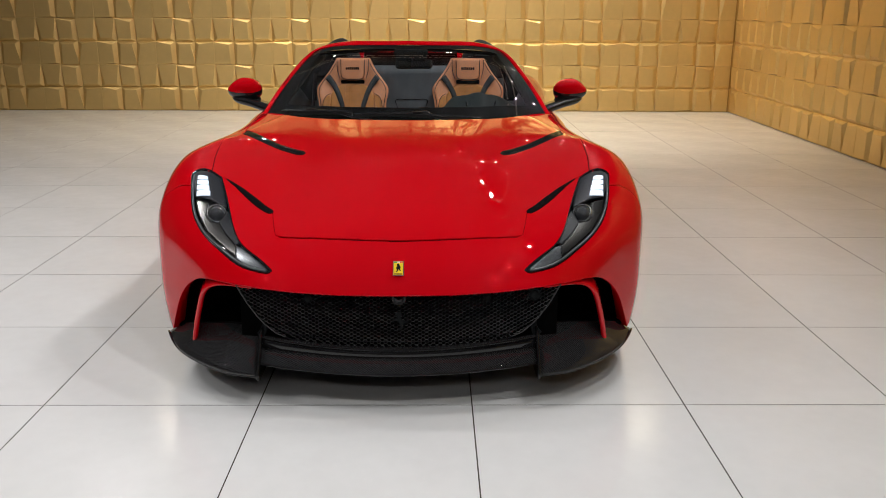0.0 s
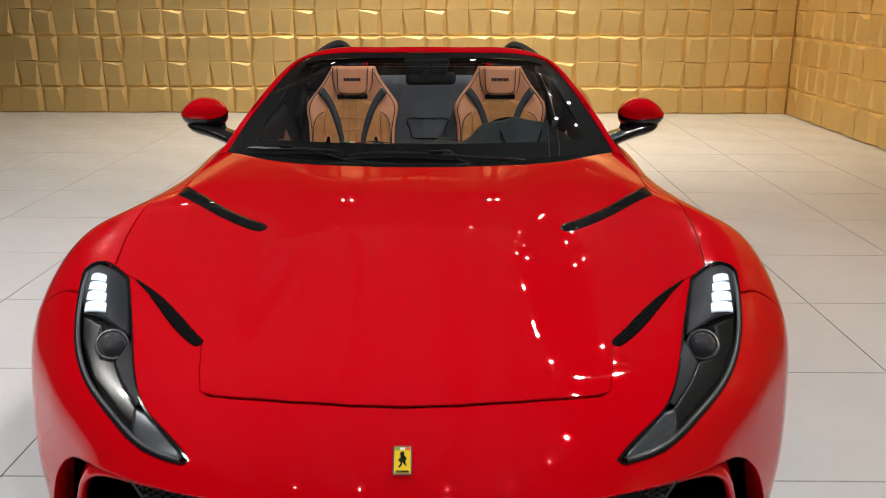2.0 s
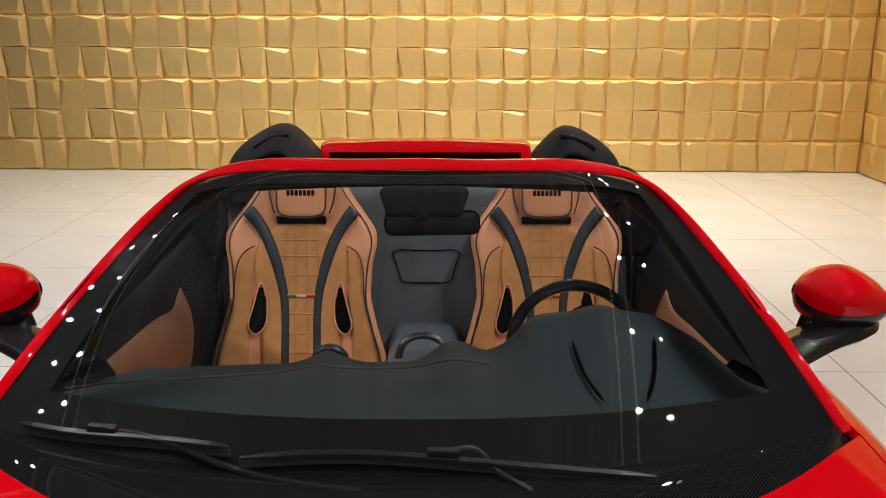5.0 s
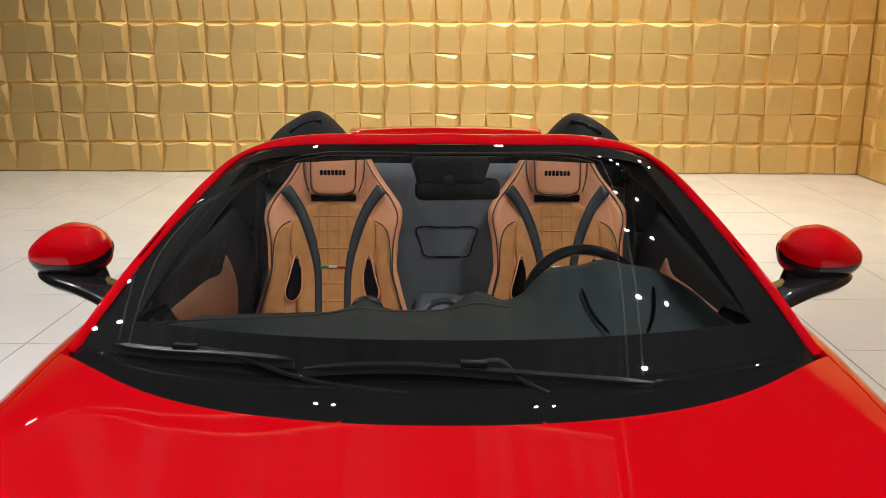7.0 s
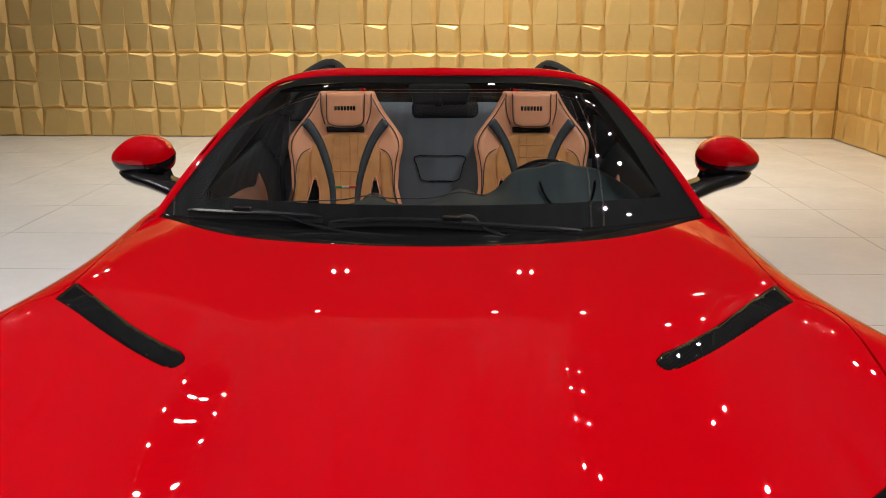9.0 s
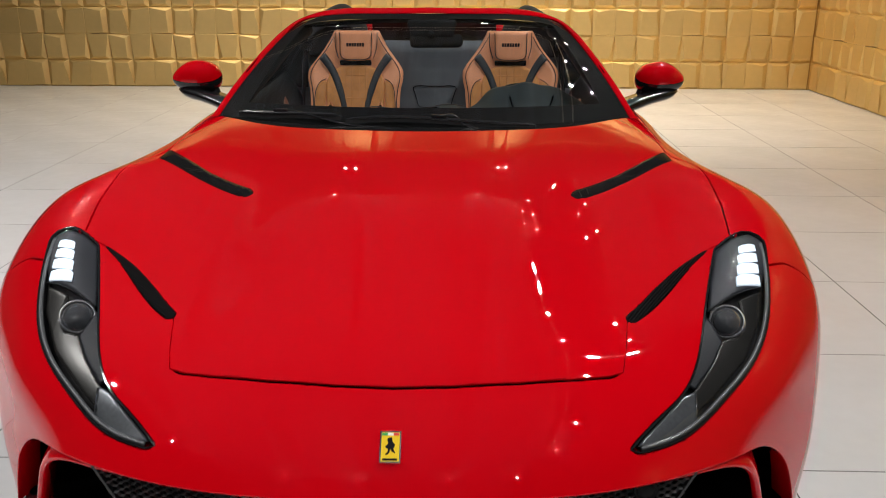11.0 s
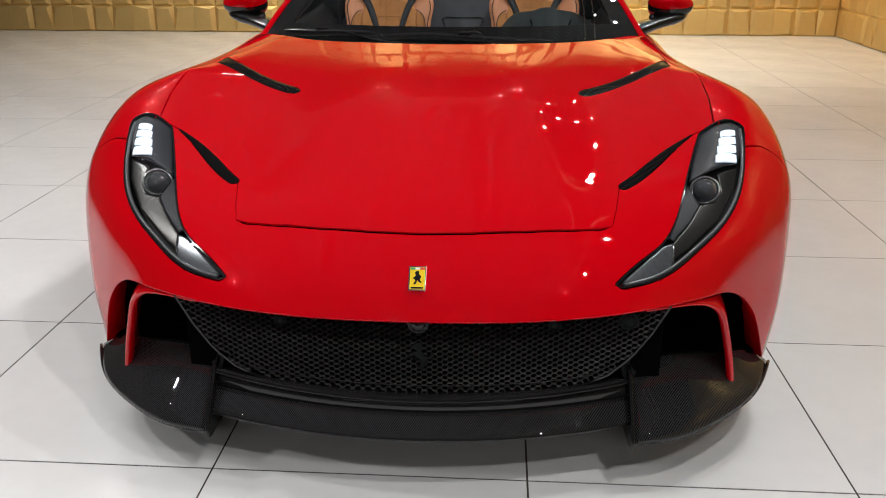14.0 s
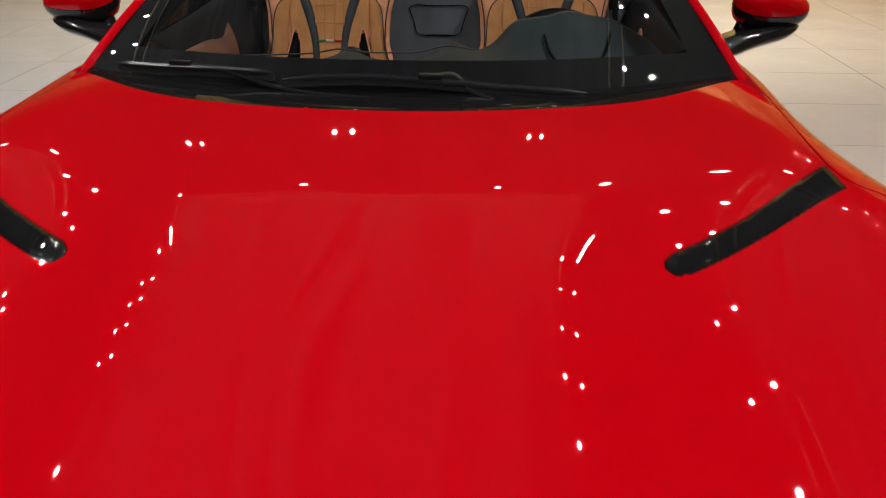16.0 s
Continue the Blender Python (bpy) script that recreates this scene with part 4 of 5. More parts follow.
def build_splitter():
    xs = np.linspace(-.525, .525, 43)
    bow = lambda x: .30 * x * x  # noqa: E731
    n = len(xs)
    # upper apron under the grille, a step, and the flat blade in front
    rows = [(.070, .213), (.020, .226), (-.008, .229), (-.014, .225), (-.010, .220), (.012, .214)]
    v = [(x, y + bow(x), z + .022 * (x / .5) ** 2) for y, z in rows for x in xs]
    f = [(j * n + i, j * n + i + 1, (j + 1) * n + i + 1, (j + 1) * n + i) for j in range(len(rows) - 1) for i in range(n - 1)]
    thick("upper_apron", v, f, CARBON, car, .008, "glossy carbon apron under the grille", 1.0)
    rows = [(-.0080, .222), (-.0085, .205), (-.0090, .188), (-.004, .176)]
    v = [(x, y + bow(x), z + .018 * (x / .5) ** 2) for y, z in rows for x in xs]
    f = [(j * n + i, j * n + i + 1, (j + 1) * n + i + 1, (j + 1) * n + i) for j in range(len(rows) - 1) for i in range(n - 1)]
    thick("apron_band", v, f, BLACK_GLOSS, car, .005, "glossy black band under the apron", 1.0)
    rows = [(.010, .200), (-.014, .193), (-.050, .163), (-.060, .156), (-.063, .150), (-.056, .144), (.10, .124)]
    v = [(x, y + bow(x), z + .012 * (x / .5) ** 2) for y, z in rows for x in xs]
    f = [(j * n + i, j * n + i + 1, (j + 1) * n + i + 1, (j + 1) * n + i) for j in range(len(rows) - 1) for i in range(n - 1)]
    part_data("splitter_blade", v, f, CARBON, car, "carbon fibre splitter blade").data.set_sharp_from_angle(angle=radians(55))
    for i in range(6):
        bm = box_bm((-.026 + .009 * i, -.0475, .1580), (-.0195 + .009 * i, -.0435, .1600))
        part("lettering_bar", bm, DARK_METAL, car)
    # end wings
    loft([[(.525, .175, .250), (.62, .205, .258), (.74, .255, .242), (.85, .325, .212), (.902, .402, .176)],
          [(.525, .100, .212), (.62, .130, .224), (.74, .190, .214), (.85, .280, .194), (.920, .392, .172)],
          [(.525, .030, .166), (.62, .056, .179), (.74, .122, .180), (.855, .232, .176), (.934, .376, .166)],
          [(.525, -.016, .128), (.62, .004, .130), (.745, .082, .136), (.868, .205, .148), (.943, .366, .160)],
          [(.525, -.004, .116), (.62, .016, .122), (.745, .094, .130), (.868, .218, .140), (.946, .366, .152)],
          [(.525, .08, .110), (.62, .10, .112), (.745, .18, .118), (.868, .300, .124), (.940, .430, .134)]],
         CARBON, "splitter_wing", car, "glossy carbon end of the splitter", .006, offset=1.0)
    # rolled front edges of the blade, of the apron and of the end wings
    edge = [(x, -.060 + bow(x), .1502 + .012 * (x / .5) ** 2) for x in xs]
    part_data("blade_edge", *sweep(edge, ring(.0045, 8)), CARBON_DARK, car)
    edge = [(x, -.0115 + bow(x), .2265 + .022 * (x / .5) ** 2) for x in xs]
    part_data("apron_edge", *sweep(edge, ring(.0040, 8)), CARBON_DARK, car)
    edge = [(x, -.0150 + bow(x), .1935 + .012 * (x / .5) ** 2) for x in xs]
    part_data("band_edge", *sweep(edge, ring(.0028, 8)), CARBON_DARK, car)
    edge = curve_points([(.525, -.012, .126), (.62, .008, .129), (.745, .086, .136), (.868, .209, .147), (.947, .360, .161)], 30)
    pair("wing_edge", *sweep(edge, ring(.0048, 8)), CARBON_DARK, car)
    # fences
    outline = curve_points([(-.026, .124), (-.004, .170), (.048, .228), (.086, .266), (.125, .262), (.148, .180), (.12, .118), (.05, .114)], 36, True)
    k = len(outline)
    v = [(x, y, z) for x in (.512, .522) for y, z in outline]
    f = [tuple(range(k)), tuple(range(k, 2 * k))] + [(i, (i + 1) % k, (i + 1) % k + k, i + k) for i in range(k)]
    pair("fence", v, f, CARBON_DARK, car, "glossy black upright fence", False)
    pair("fence_edge", *sweep([(.517, y, z) for y, z in outline], ring(.0058, 8), True, (1, 0, 0)), CARBON_DARK, car)


def build_intakes():
    # duct beside the grille: side wall, roof, floor back
    loft([[(.603, .088, .452), (.563, .084, .380), (.516, .080, .314), (.498, .078, .286), (.520, .080, .236)], [(.615, .20, .455), (.590, .21, .37), (.560, .21, .31), (.558, .21, .276), (.575, .21, .250)],
          [(.64, .46, .45), (.63, .46, .37), (.62, .46, .31), (.63, .46, .276), (.66, .46, .24)]], INNER_BLACK, "duct_wall", car, "dark carbon duct wall", .006)
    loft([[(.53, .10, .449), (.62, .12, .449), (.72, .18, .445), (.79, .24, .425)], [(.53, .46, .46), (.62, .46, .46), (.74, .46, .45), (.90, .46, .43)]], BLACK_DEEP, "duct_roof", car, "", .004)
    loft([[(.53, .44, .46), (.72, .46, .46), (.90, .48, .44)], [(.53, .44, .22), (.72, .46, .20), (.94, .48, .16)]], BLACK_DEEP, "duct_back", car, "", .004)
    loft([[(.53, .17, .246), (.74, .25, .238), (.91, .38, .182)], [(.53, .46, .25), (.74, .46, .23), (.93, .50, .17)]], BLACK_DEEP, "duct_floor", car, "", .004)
    # red inner blade: springs from the lip, turns down and stands on the splitter
    keys = [(.540, .062, .446), (.600, .084, .446), (.655, .112, .442), (.705, .140, .428), (.742, .165, .392), (.764, .182, .335), (.783, .192, .265), (.801, .198, .172)]
    front = curve_points(keys, 44)
    tan = np.gradient(front, axis=0)
    tan /= np.linalg.norm(tan, axis=1)[:, None]
    back = np.tile((.20, .97, -.05), (44, 1))
    back -= tan * (tan * back).sum(1)[:, None]
    back /= np.linalg.norm(back, axis=1)[:, None]
    side = np.cross(tan, back)
    grow = np.clip(np.linspace(.25, 1.6, 44), 0, 1)
    section = [(-.004, 0), (-.001, .006), (.007, .0095), (.030, .011), (.085, .010), (.085, -.010), (.030, -.011), (.007, -.0095), (-.001, -.006)]
    m = len(section)
    v = np.stack([front + (g * np.array([grow]).T) * back + (h * np.clip(grow, .5, 1))[:, None] * side for g, h in section], 1).reshape(-1, 3)
    f = [(i * m + k, i * m + (k + 1) % m, (i + 1) * m + (k + 1) % m, (i + 1) * m + k) for i in range(43) for k in range(m)] + [tuple(range(43 * m, 44 * m)), tuple(range(m))]
    for s in (1, -1):
        bm = bmesh.new()
        vs = [bm.verts.new(p * (s, 1, 1)) for p in v]
        for q in f:
            bm.faces.new([vs[i] for i in q])
        ob = part("intake_blade", bm, RED, car, "glossy red blade dividing the side intake", True)
        ob.data.set_sharp_from_angle(angle=radians(55))
    # thick red return of the bumper edge around the outer slot
    u = np.linspace(.60, 1.55, 50)
    edge = skin(u, np.zeros(50))
    t = np.linspace(0, 1, 50)[:, None]
    inner = edge + np.hstack([-.028 * t ** .6, .070 * np.ones_like(t), .010 * (1 - t)])
    n = 50
    v = np.vstack([edge, edge + (-.006, .004, -.003), inner])
    f = [(a * n + i, a * n + i + 1, (a + 1) * n + i + 1, (a + 1) * n + i) for a in (0, 1) for i in range(n - 1)]
    pair("bumper_return", v, f, RED, car, "", True)
    # underside of the nose lip
    u = np.linspace(0, .66, 40)
    edge = skin(u, np.zeros(40))
    v = np.vstack([edge, edge + (0, .003, -.006), edge + (0, .022, -.006), edge + (0, .05, .006)])
    f = [(a * 40 + i, a * 40 + i + 1, (a + 1) * 40 + i + 1, (a + 1) * 40 + i) for a in range(3) for i in range(39)]
    pair("lip_return", v, f, RED, car, "", True)
    # floor of the car
    part("underbody", box_bm((-.86, .35, .10), (.86, 4.3, .16), .02), BLACK_PLASTIC, car, "flat black underbody")


build_grille()
build_splitter()
build_intakes()


# ---------------------------------------------------------------- windscreen, frame, wipers
PILLAR = [(.775, 1.735, .868), (.738, 1.86, .942), (.700, 2.0, 1.010), (.645, 2.2, 1.095), (.602, 2.36, 1.150), (.555, 2.44, 1.182), (.46, 2.465, 1.203), (.24, 2.445, 1.214), (0, 2.44, 1.218)]


def screen_point(s, t):
    """The windscreen: s from -1 to 1 across, t from 0 at the foot to 1 at the header."""
    a = abs(s)
    foot = np.array((.762 * s, 1.565 + .165 * a ** 2.4, .850 + .014 * a * a))
    head = np.array((.587 * s, 2.430 + .034 * a * a - .070 * a ** 10, 1.210 - .058 * a ** 6.0))
    bulge = np.array((.004 * s, -.008, .031 - .010 * a * a)) * 4 * t * (1 - t)
    return foot + (head - foot) * t + bulge


def screen_grid(s0, s1, t0, t1, ns, nt, lift=0.0):
    v = [screen_point(s0 + (s1 - s0) * i / (ns - 1), t0 + (t1 - t0) * j / (nt - 1)) + np.array((0, -.35, .94)) * lift for j in range(nt) for i in range(ns)]
    f = [(j * ns + i, j * ns + i + 1, (j + 1) * ns + i + 1, (j + 1) * ns + i) for j in range(nt - 1) for i in range(ns - 1)]
    return v, f


def build_screen():
    v, f = screen_grid(-1, 1, 0, 1, 49, 33)
    glass = part_data("windscreen", v, f, GLASS, car, "large raked windscreen with black border")
    glass.visible_shadow = False
    # black printed border: foot, head and both sides, on the inner face
    for name, a in (("border_foot", (-1, 1, 0, .145)), ("border_head", (-1, 1, .925, 1)), ("border_side", (-1, -.885, .145, .925)), ("border_side", (.885, 1, .145, .925))):
        v, f = screen_grid(*a, 41, 9, -.004)
        part_data(name, v, f, FRIT, glass)
    # red frame: pillars and header in one piece
    right = curve_points(PILLAR, 60)
    path = np.vstack([right, right[-2::-1] * MIRRORED])
    n = len(path)
    grow = np.array([1.0 + .55 * np.clip((p[2] - 1.12) / .08, 0, 1) for p in path])
    section = [(-.030, -.012), (-.010, .006), (.016, .013), (.036, .006), (.040, -.012), (.010, -.022)]
    centre = np.array((0, 2.3, .7))
    verts = []
    for i, p in enumerate(path):
        tan = path[min(i + 1, n - 1)] - path[max(i - 1, 0)]
        tan /= np.linalg.norm(tan)
        out = p - centre
        out = np.array((out[0] * .9, -.15, max(out[2], .25)))
        out -= tan * (out @ tan)
        out /= np.linalg.norm(out)
        back = np.cross(tan, out)
        if back[1] < 0:
            back = -back
        head = np.clip((p[2] - 1.12) / .08, 0, 1)
        for a, b in section:
            verts.append(p + back * a * ((.25 + .95 * head) if a > 0 else .10 + .60 * head) + out * b * (.75 - .20 * head))
    m = len(section)
    faces = [(i * m + j, i * m + (j + 1) % m, (i + 1) * m + (j + 1) % m, (i + 1) * m + j) for i in range(n - 1) for j in range(m)] + [tuple(range(m)), tuple(range((n - 1) * m, n * m))]
    fr = part_data("windscreen_frame", verts, faces, RED, car, "glossy red windscreen frame and header")
    sub = fr.modifiers.new("round", "SUBSURF")
    sub.levels = sub.render_levels = 2
    # dark lining inside the pillars
    for s in (1, -1):
        p = curve_points([(.735, 1.84, .875), (.690, 2.0, .945), (.632, 2.2, 1.035), (.588, 2.38, 1.105), (.550, 2.50, 1.135)], 24) * (s, 1, 1)
        v, f = sweep(p, ring(.034, 12), up=(0, 1, 0))
        part_data("pillar_lining", v, f, INNER_BLACK, car, "black pillar lining")
    # cowl panel between the bonnet and the glass
    xs = np.linspace(-.775, .775, 61)
    v = []
    for k, t in enumerate(np.linspace(0, 1, 7)):
        for x in xs:
            a = abs(x) / .782
            y0 = 1.361 + .345 * a ** 2.5
            front = np.array((x, y0, skin_point(abs(x), y0)[2] - .030))
            foot = screen_point(np.clip(x / .762, -1, 1), .03)
            v.append(front + (foot - front) * t + np.array((0, 0, .002)) * 4 * t * (1 - t))
    f = [(j * 61 + i, j * 61 + i + 1, (j + 1) * 61 + i + 1, (j + 1) * 61 + i) for j in range(6) for i in range(60)]
    thick("cowl_panel", v, f, CARBON_SATIN, car, .005, "dark carbon scuttle panel below the windscreen", -1.0)


def build_wiper(points, arm):
    """Blade through the points, with its rubber edge and an arm."""
    p = curve_points(points, 24)
    taper = np.clip(np.minimum(np.linspace(0, 1, 24), np.linspace(1, 0, 24)) * 9 + .35, 0, 1)
    v, f = sweep(p, [(-.007, -.003), (.007, -.003), (.006, .003), (.0015, .008), (-.002, .007), (-.006, .002)], scale=taper)
    wiper = part_data("wiper", v, f, BLACK_PLASTIC, car, "black flat-blade windscreen wiper", False)
    v, f = sweep(p + np.array((0, -.002, -.008)), [(-.003, -.007), (.003, -.007), (.002, .006), (-.002, .006)])
    part_data("rubber", v, f, RUBBER, wiper, "", False)
    a = curve_points(arm, 20)
    v, f = sweep(a, [(-.010, -.004), (.010, -.004), (.007, .004), (-.007, .004)], scale=np.linspace(.55, .6, 20))
    part_data("arm", v, f, BLACK_PLASTIC, wiper, "", False)
    c = np.array(arm[0])
    bm = box_bm((-.026, -.008, -.005), (.026, .008, .008), .003)
    d = p[14] - p[9]
    bm.transform(Matrix.Translation(Vector(c)) @ pose(0, 0, 0, 0, 0, math.degrees(math.atan2(d[1], d[0]))))
    part("adapter", bm, BLACK_PLASTIC, wiper)
    return wiper


def on_glass(x, y, lift):
    """A point lifted off the glass above the plan point x, y."""
    best = min(((s, t) for s in np.linspace(-1, 1, 81) for t in np.linspace(0, .4, 41)), key=lambda q: (screen_point(*q)[0] - x) ** 2 + (screen_point(*q)[1] - y) ** 2)
    p = screen_point(*best)
    return (x, y, p[2] + lift)


build_screen()
build_wiper([on_glass(-.672, 1.712, .020), on_glass(-.56, 1.675, .020), on_glass(-.44, 1.652, .020), on_glass(-.288, 1.624, .020)],
            [on_glass(-.51, 1.668, .026), on_glass(-.445, 1.655, .026), (-.30, 1.606, .876), (-.18, 1.566, .867), (-.068, 1.545, .864)])
build_wiper([on_glass(-.268, 1.606, .020), on_glass(-.10, 1.606, .020), on_glass(.12, 1.596, .020), on_glass(.397, 1.570, .020)],
            [on_glass(.06, 1.602, .028), on_glass(.115, 1.606, .028), (.140, 1.592, .880), (.170, 1.566, .870), (.197, 1.545, .864)])


# ---------------------------------------------------------------- wing mirrors
def build_mirror(s):
    """Rounded shell: red cap above, black skirt below, on a winged black arm."""
    c = np.array((.962, 2.205, .958))
    ax, ay, az = .098, .095, .068
    nu, nv = 40, 30

    def shell(a, b):
        x, y, z = math.cos(b) * math.cos(a), math.cos(b) * math.sin(a), math.sin(b)
        e = 2.5
        k = (abs(x) ** e + abs(y) ** e + abs(z) ** e) ** (-1 / e)
        x, y, z = x * k, y * k, z * k
        y = min(y, .42)
        top = az * 1.06 * (1 - .52 * max(x, 0) ** 1.7 - .06 * (x < 0) * x * x)
        return c + np.array((ax * x, ay * y, (top if z > 0 else az * (.92 - .30 * max(x, 0) ** 2)) * z - .004 * max(x, 0) ** 2 + .004 * x))

    def patch(b0, b1, rows):
        cut = lambda a, b: b if abs(b) > 1 else b + .10 - .34 * max(0, -math.sin(a)) ** 1.2  # noqa: E731
        v = [shell(a, cut(a, b0) + (cut(a, b1) - cut(a, b0)) * j / rows) for j in range(rows + 1) for a in [2 * math.pi * i / nu for i in range(nu)]]
        f = [(j * nu + i, j * nu + (i + 1) % nu, (j + 1) * nu + (i + 1) % nu, (j + 1) * nu + i) for j in range(rows) for i in range(nu)]
        return np.array(v) * (s, 1, 1), f

    v, f = patch(.06, math.pi / 2, 22)
    mirror = part_data("wing_mirror", v, f, RED, car, "red wing mirror with black base on an arm")
    v, f = patch(-math.pi / 2, .035, 14)
    part_data("skirt", v, f, BLACK_GLOSS, mirror, "glossy black lower half")
    v, f = revolve([(0, 0), (.085, 0), (.09, .004)], 28, "y")
    part_data("mirror_glass", (np.array(v) * (1, 1, .62) + c + (0, .050, 0)) * (s, 1, 1), f, CHROME, mirror)
    # arm: a flat wing from the door, swept out under the shell
    top = [(.715, 2.08, .830), (.80, 2.11, .862), (.90, 2.145, .892), (.98, 2.16, .908), (1.028, 2.165, .916)]
    p = curve_points(top, 20)
    v, f = sweep(p, [(-.046, -.010), (-.024, -.020), (.028, -.018), (.052, .0), (.028, .014), (-.024, .012)], scale=np.r_[np.linspace(1.55, 1.35, 16), 1.25, 1.1, .8, .3])
    part_data("arm", np.array(v) * (s, 1, 1), f, BLACK_GLOSS, mirror, "glossy black winged arm")
    p = curve_points([(.895, 2.19, .880), (.905, 2.195, .905), (.915, 2.20, .925)], 8)
    v, f = sweep(p, ring(.034, 14, .8), up=(0, 1, 0))
    part_data("neck", np.array(v) * (s, 1, 1), f, BLACK_GLOSS, mirror)


build_mirror(1)
build_mirror(-1)


# ---------------------------------------------------------------- rear of the cabin
def build_rear():
    # bulkhead behind the seats, rising into two humps
    def crest(x):
        a = abs(x)
        return 1.03 + .085 * math.exp(-((a - .515) / .13) ** 4) - .22 * np.clip((a - .66) / .12, 0, 1)
    xs = np.linspace(-.78, .78, 79)
    v = [(x, 3.13 + .10 * t + .03 * (x / .7) ** 2, .35 + (crest(x) - .35) * t) for t in np.linspace(0, 1, 14) for x in xs]
    f = [(j * 79 + i, j * 79 + i + 1, (j + 1) * 79 + i + 1, (j + 1) * 79 + i) for j in range(13) for i in range(78)]
    bulk = thick("bulkhead", v, f, LEATHER_DARK, car, .02, "charcoal leather bulkhead behind the seats", 1.0)
    # stowage lid with a stitched outline
    lid = [(-.112, .800), (.122, .800), (.088, .690), (-.078, .690)]
    pts = []
    for k in range(4):
        a, b = np.array(lid[k]), np.array(lid[(k + 1) % 4])
        pts += [a + (b - a) * t for t in (.08, .3, .5, .7, .92)]
    p = curve_points([(x, 3.13 + .10 * (z - .35) / .68 - .024, z) for x, z in pts], 60, True)
    v, f = sweep(p, ring(.0020, 6), True, (0, 1, 0))
    part_data("lid_seam", v, f, BLACK_DEEP, bulk)
    m = pose(.005, 3.13 + .10 * .52 - .024, .76, 0, 0, 0)
    bm = box_bm((-.05, -.004, -.076), (.05, .003, -.072), .002, 1)
    bm.transform(m)
    part("lid_pull", bm, BLACK_PLASTIC, bulk)
    # buttresses: a red ridge with a black lined face
    for s in (1, -1):
        rows = []
        for y, h, w in ((3.17, 1.130, .142), (3.215, 1.188, .148), (3.29, 1.209, .150), (3.40, 1.196, .148), (3.62, 1.115, .140), (3.90, 1.04, .125), (4.15, .985, .10)):
            prof = [(-1.02, h - .24), (-.92, h - .095), (-.70, h - .055), (-.47, h - .020), (-.26, h - .001), (.0, h - .004), (.36, h - .030), (.66, h - .060), (.95, h - .106), (1.12, h - .25)]
            rows.append([(s * .515 + s * a * w, y, z) for a, z in prof])
        loft(rows[3:], RED, "buttress", car, "red fairing behind the seat", .006, False)
        loft(rows[:4], HUMP, "buttress_face", car, "black lined front of the fairing", .006, False)
        loft([[(s * .515 + s * a * .145, 3.205, 1.10 if abs(a) < .7 else 1.03) for a in (-1, -.5, 0, .5, 1)], [(s * .515 + s * a * .145, 3.19, .95) for a in (-1, -.5, 0, .5, 1)]], HUMP, "buttress_front", car, "", .006, False)
        v, f = sweep(curve_points([(s * .455, 3.214, 1.186), (s * .50, 3.207, 1.180), (s * .57, 3.196, 1.146)], 10), ring(.008, 8))
        part_data("crease", v, f, BLACK_GLOSS, car)
    # deck between them, and the small wind deflector
    loft([[(-.37, 3.31, 1.045), (0, 3.30, 1.055), (.37, 3.31, 1.045)], [(-.37, 3.33, 1.105), (0, 3.32, 1.115), (.37, 3.33, 1.105)], [(-.37, 3.45, 1.134), (0, 3.45, 1.144), (.37, 3.45, 1.134)], [(-.38, 3.75, 1.08), (0, 3.75, 1.095), (.38, 3.75, 1.08)], [(-.40, 4.2, .965), (0, 4.2, .975), (.40, 4.2, .965)]],
         RED, "deck_panel", car, "red deck panel behind the seats", .006, False)
    v = [(x, 3.27 + .01 * t, 1.02 + .10 * t) for t in (0, 1) for x in np.linspace(-.33, .33, 9)]
    g = part_data("wind_deflector", v, [(i, i + 1, i + 10, i + 9) for i in range(8)], SIDE_GLASS, car, "small dark glass wind deflector")
    g.visible_shadow = False


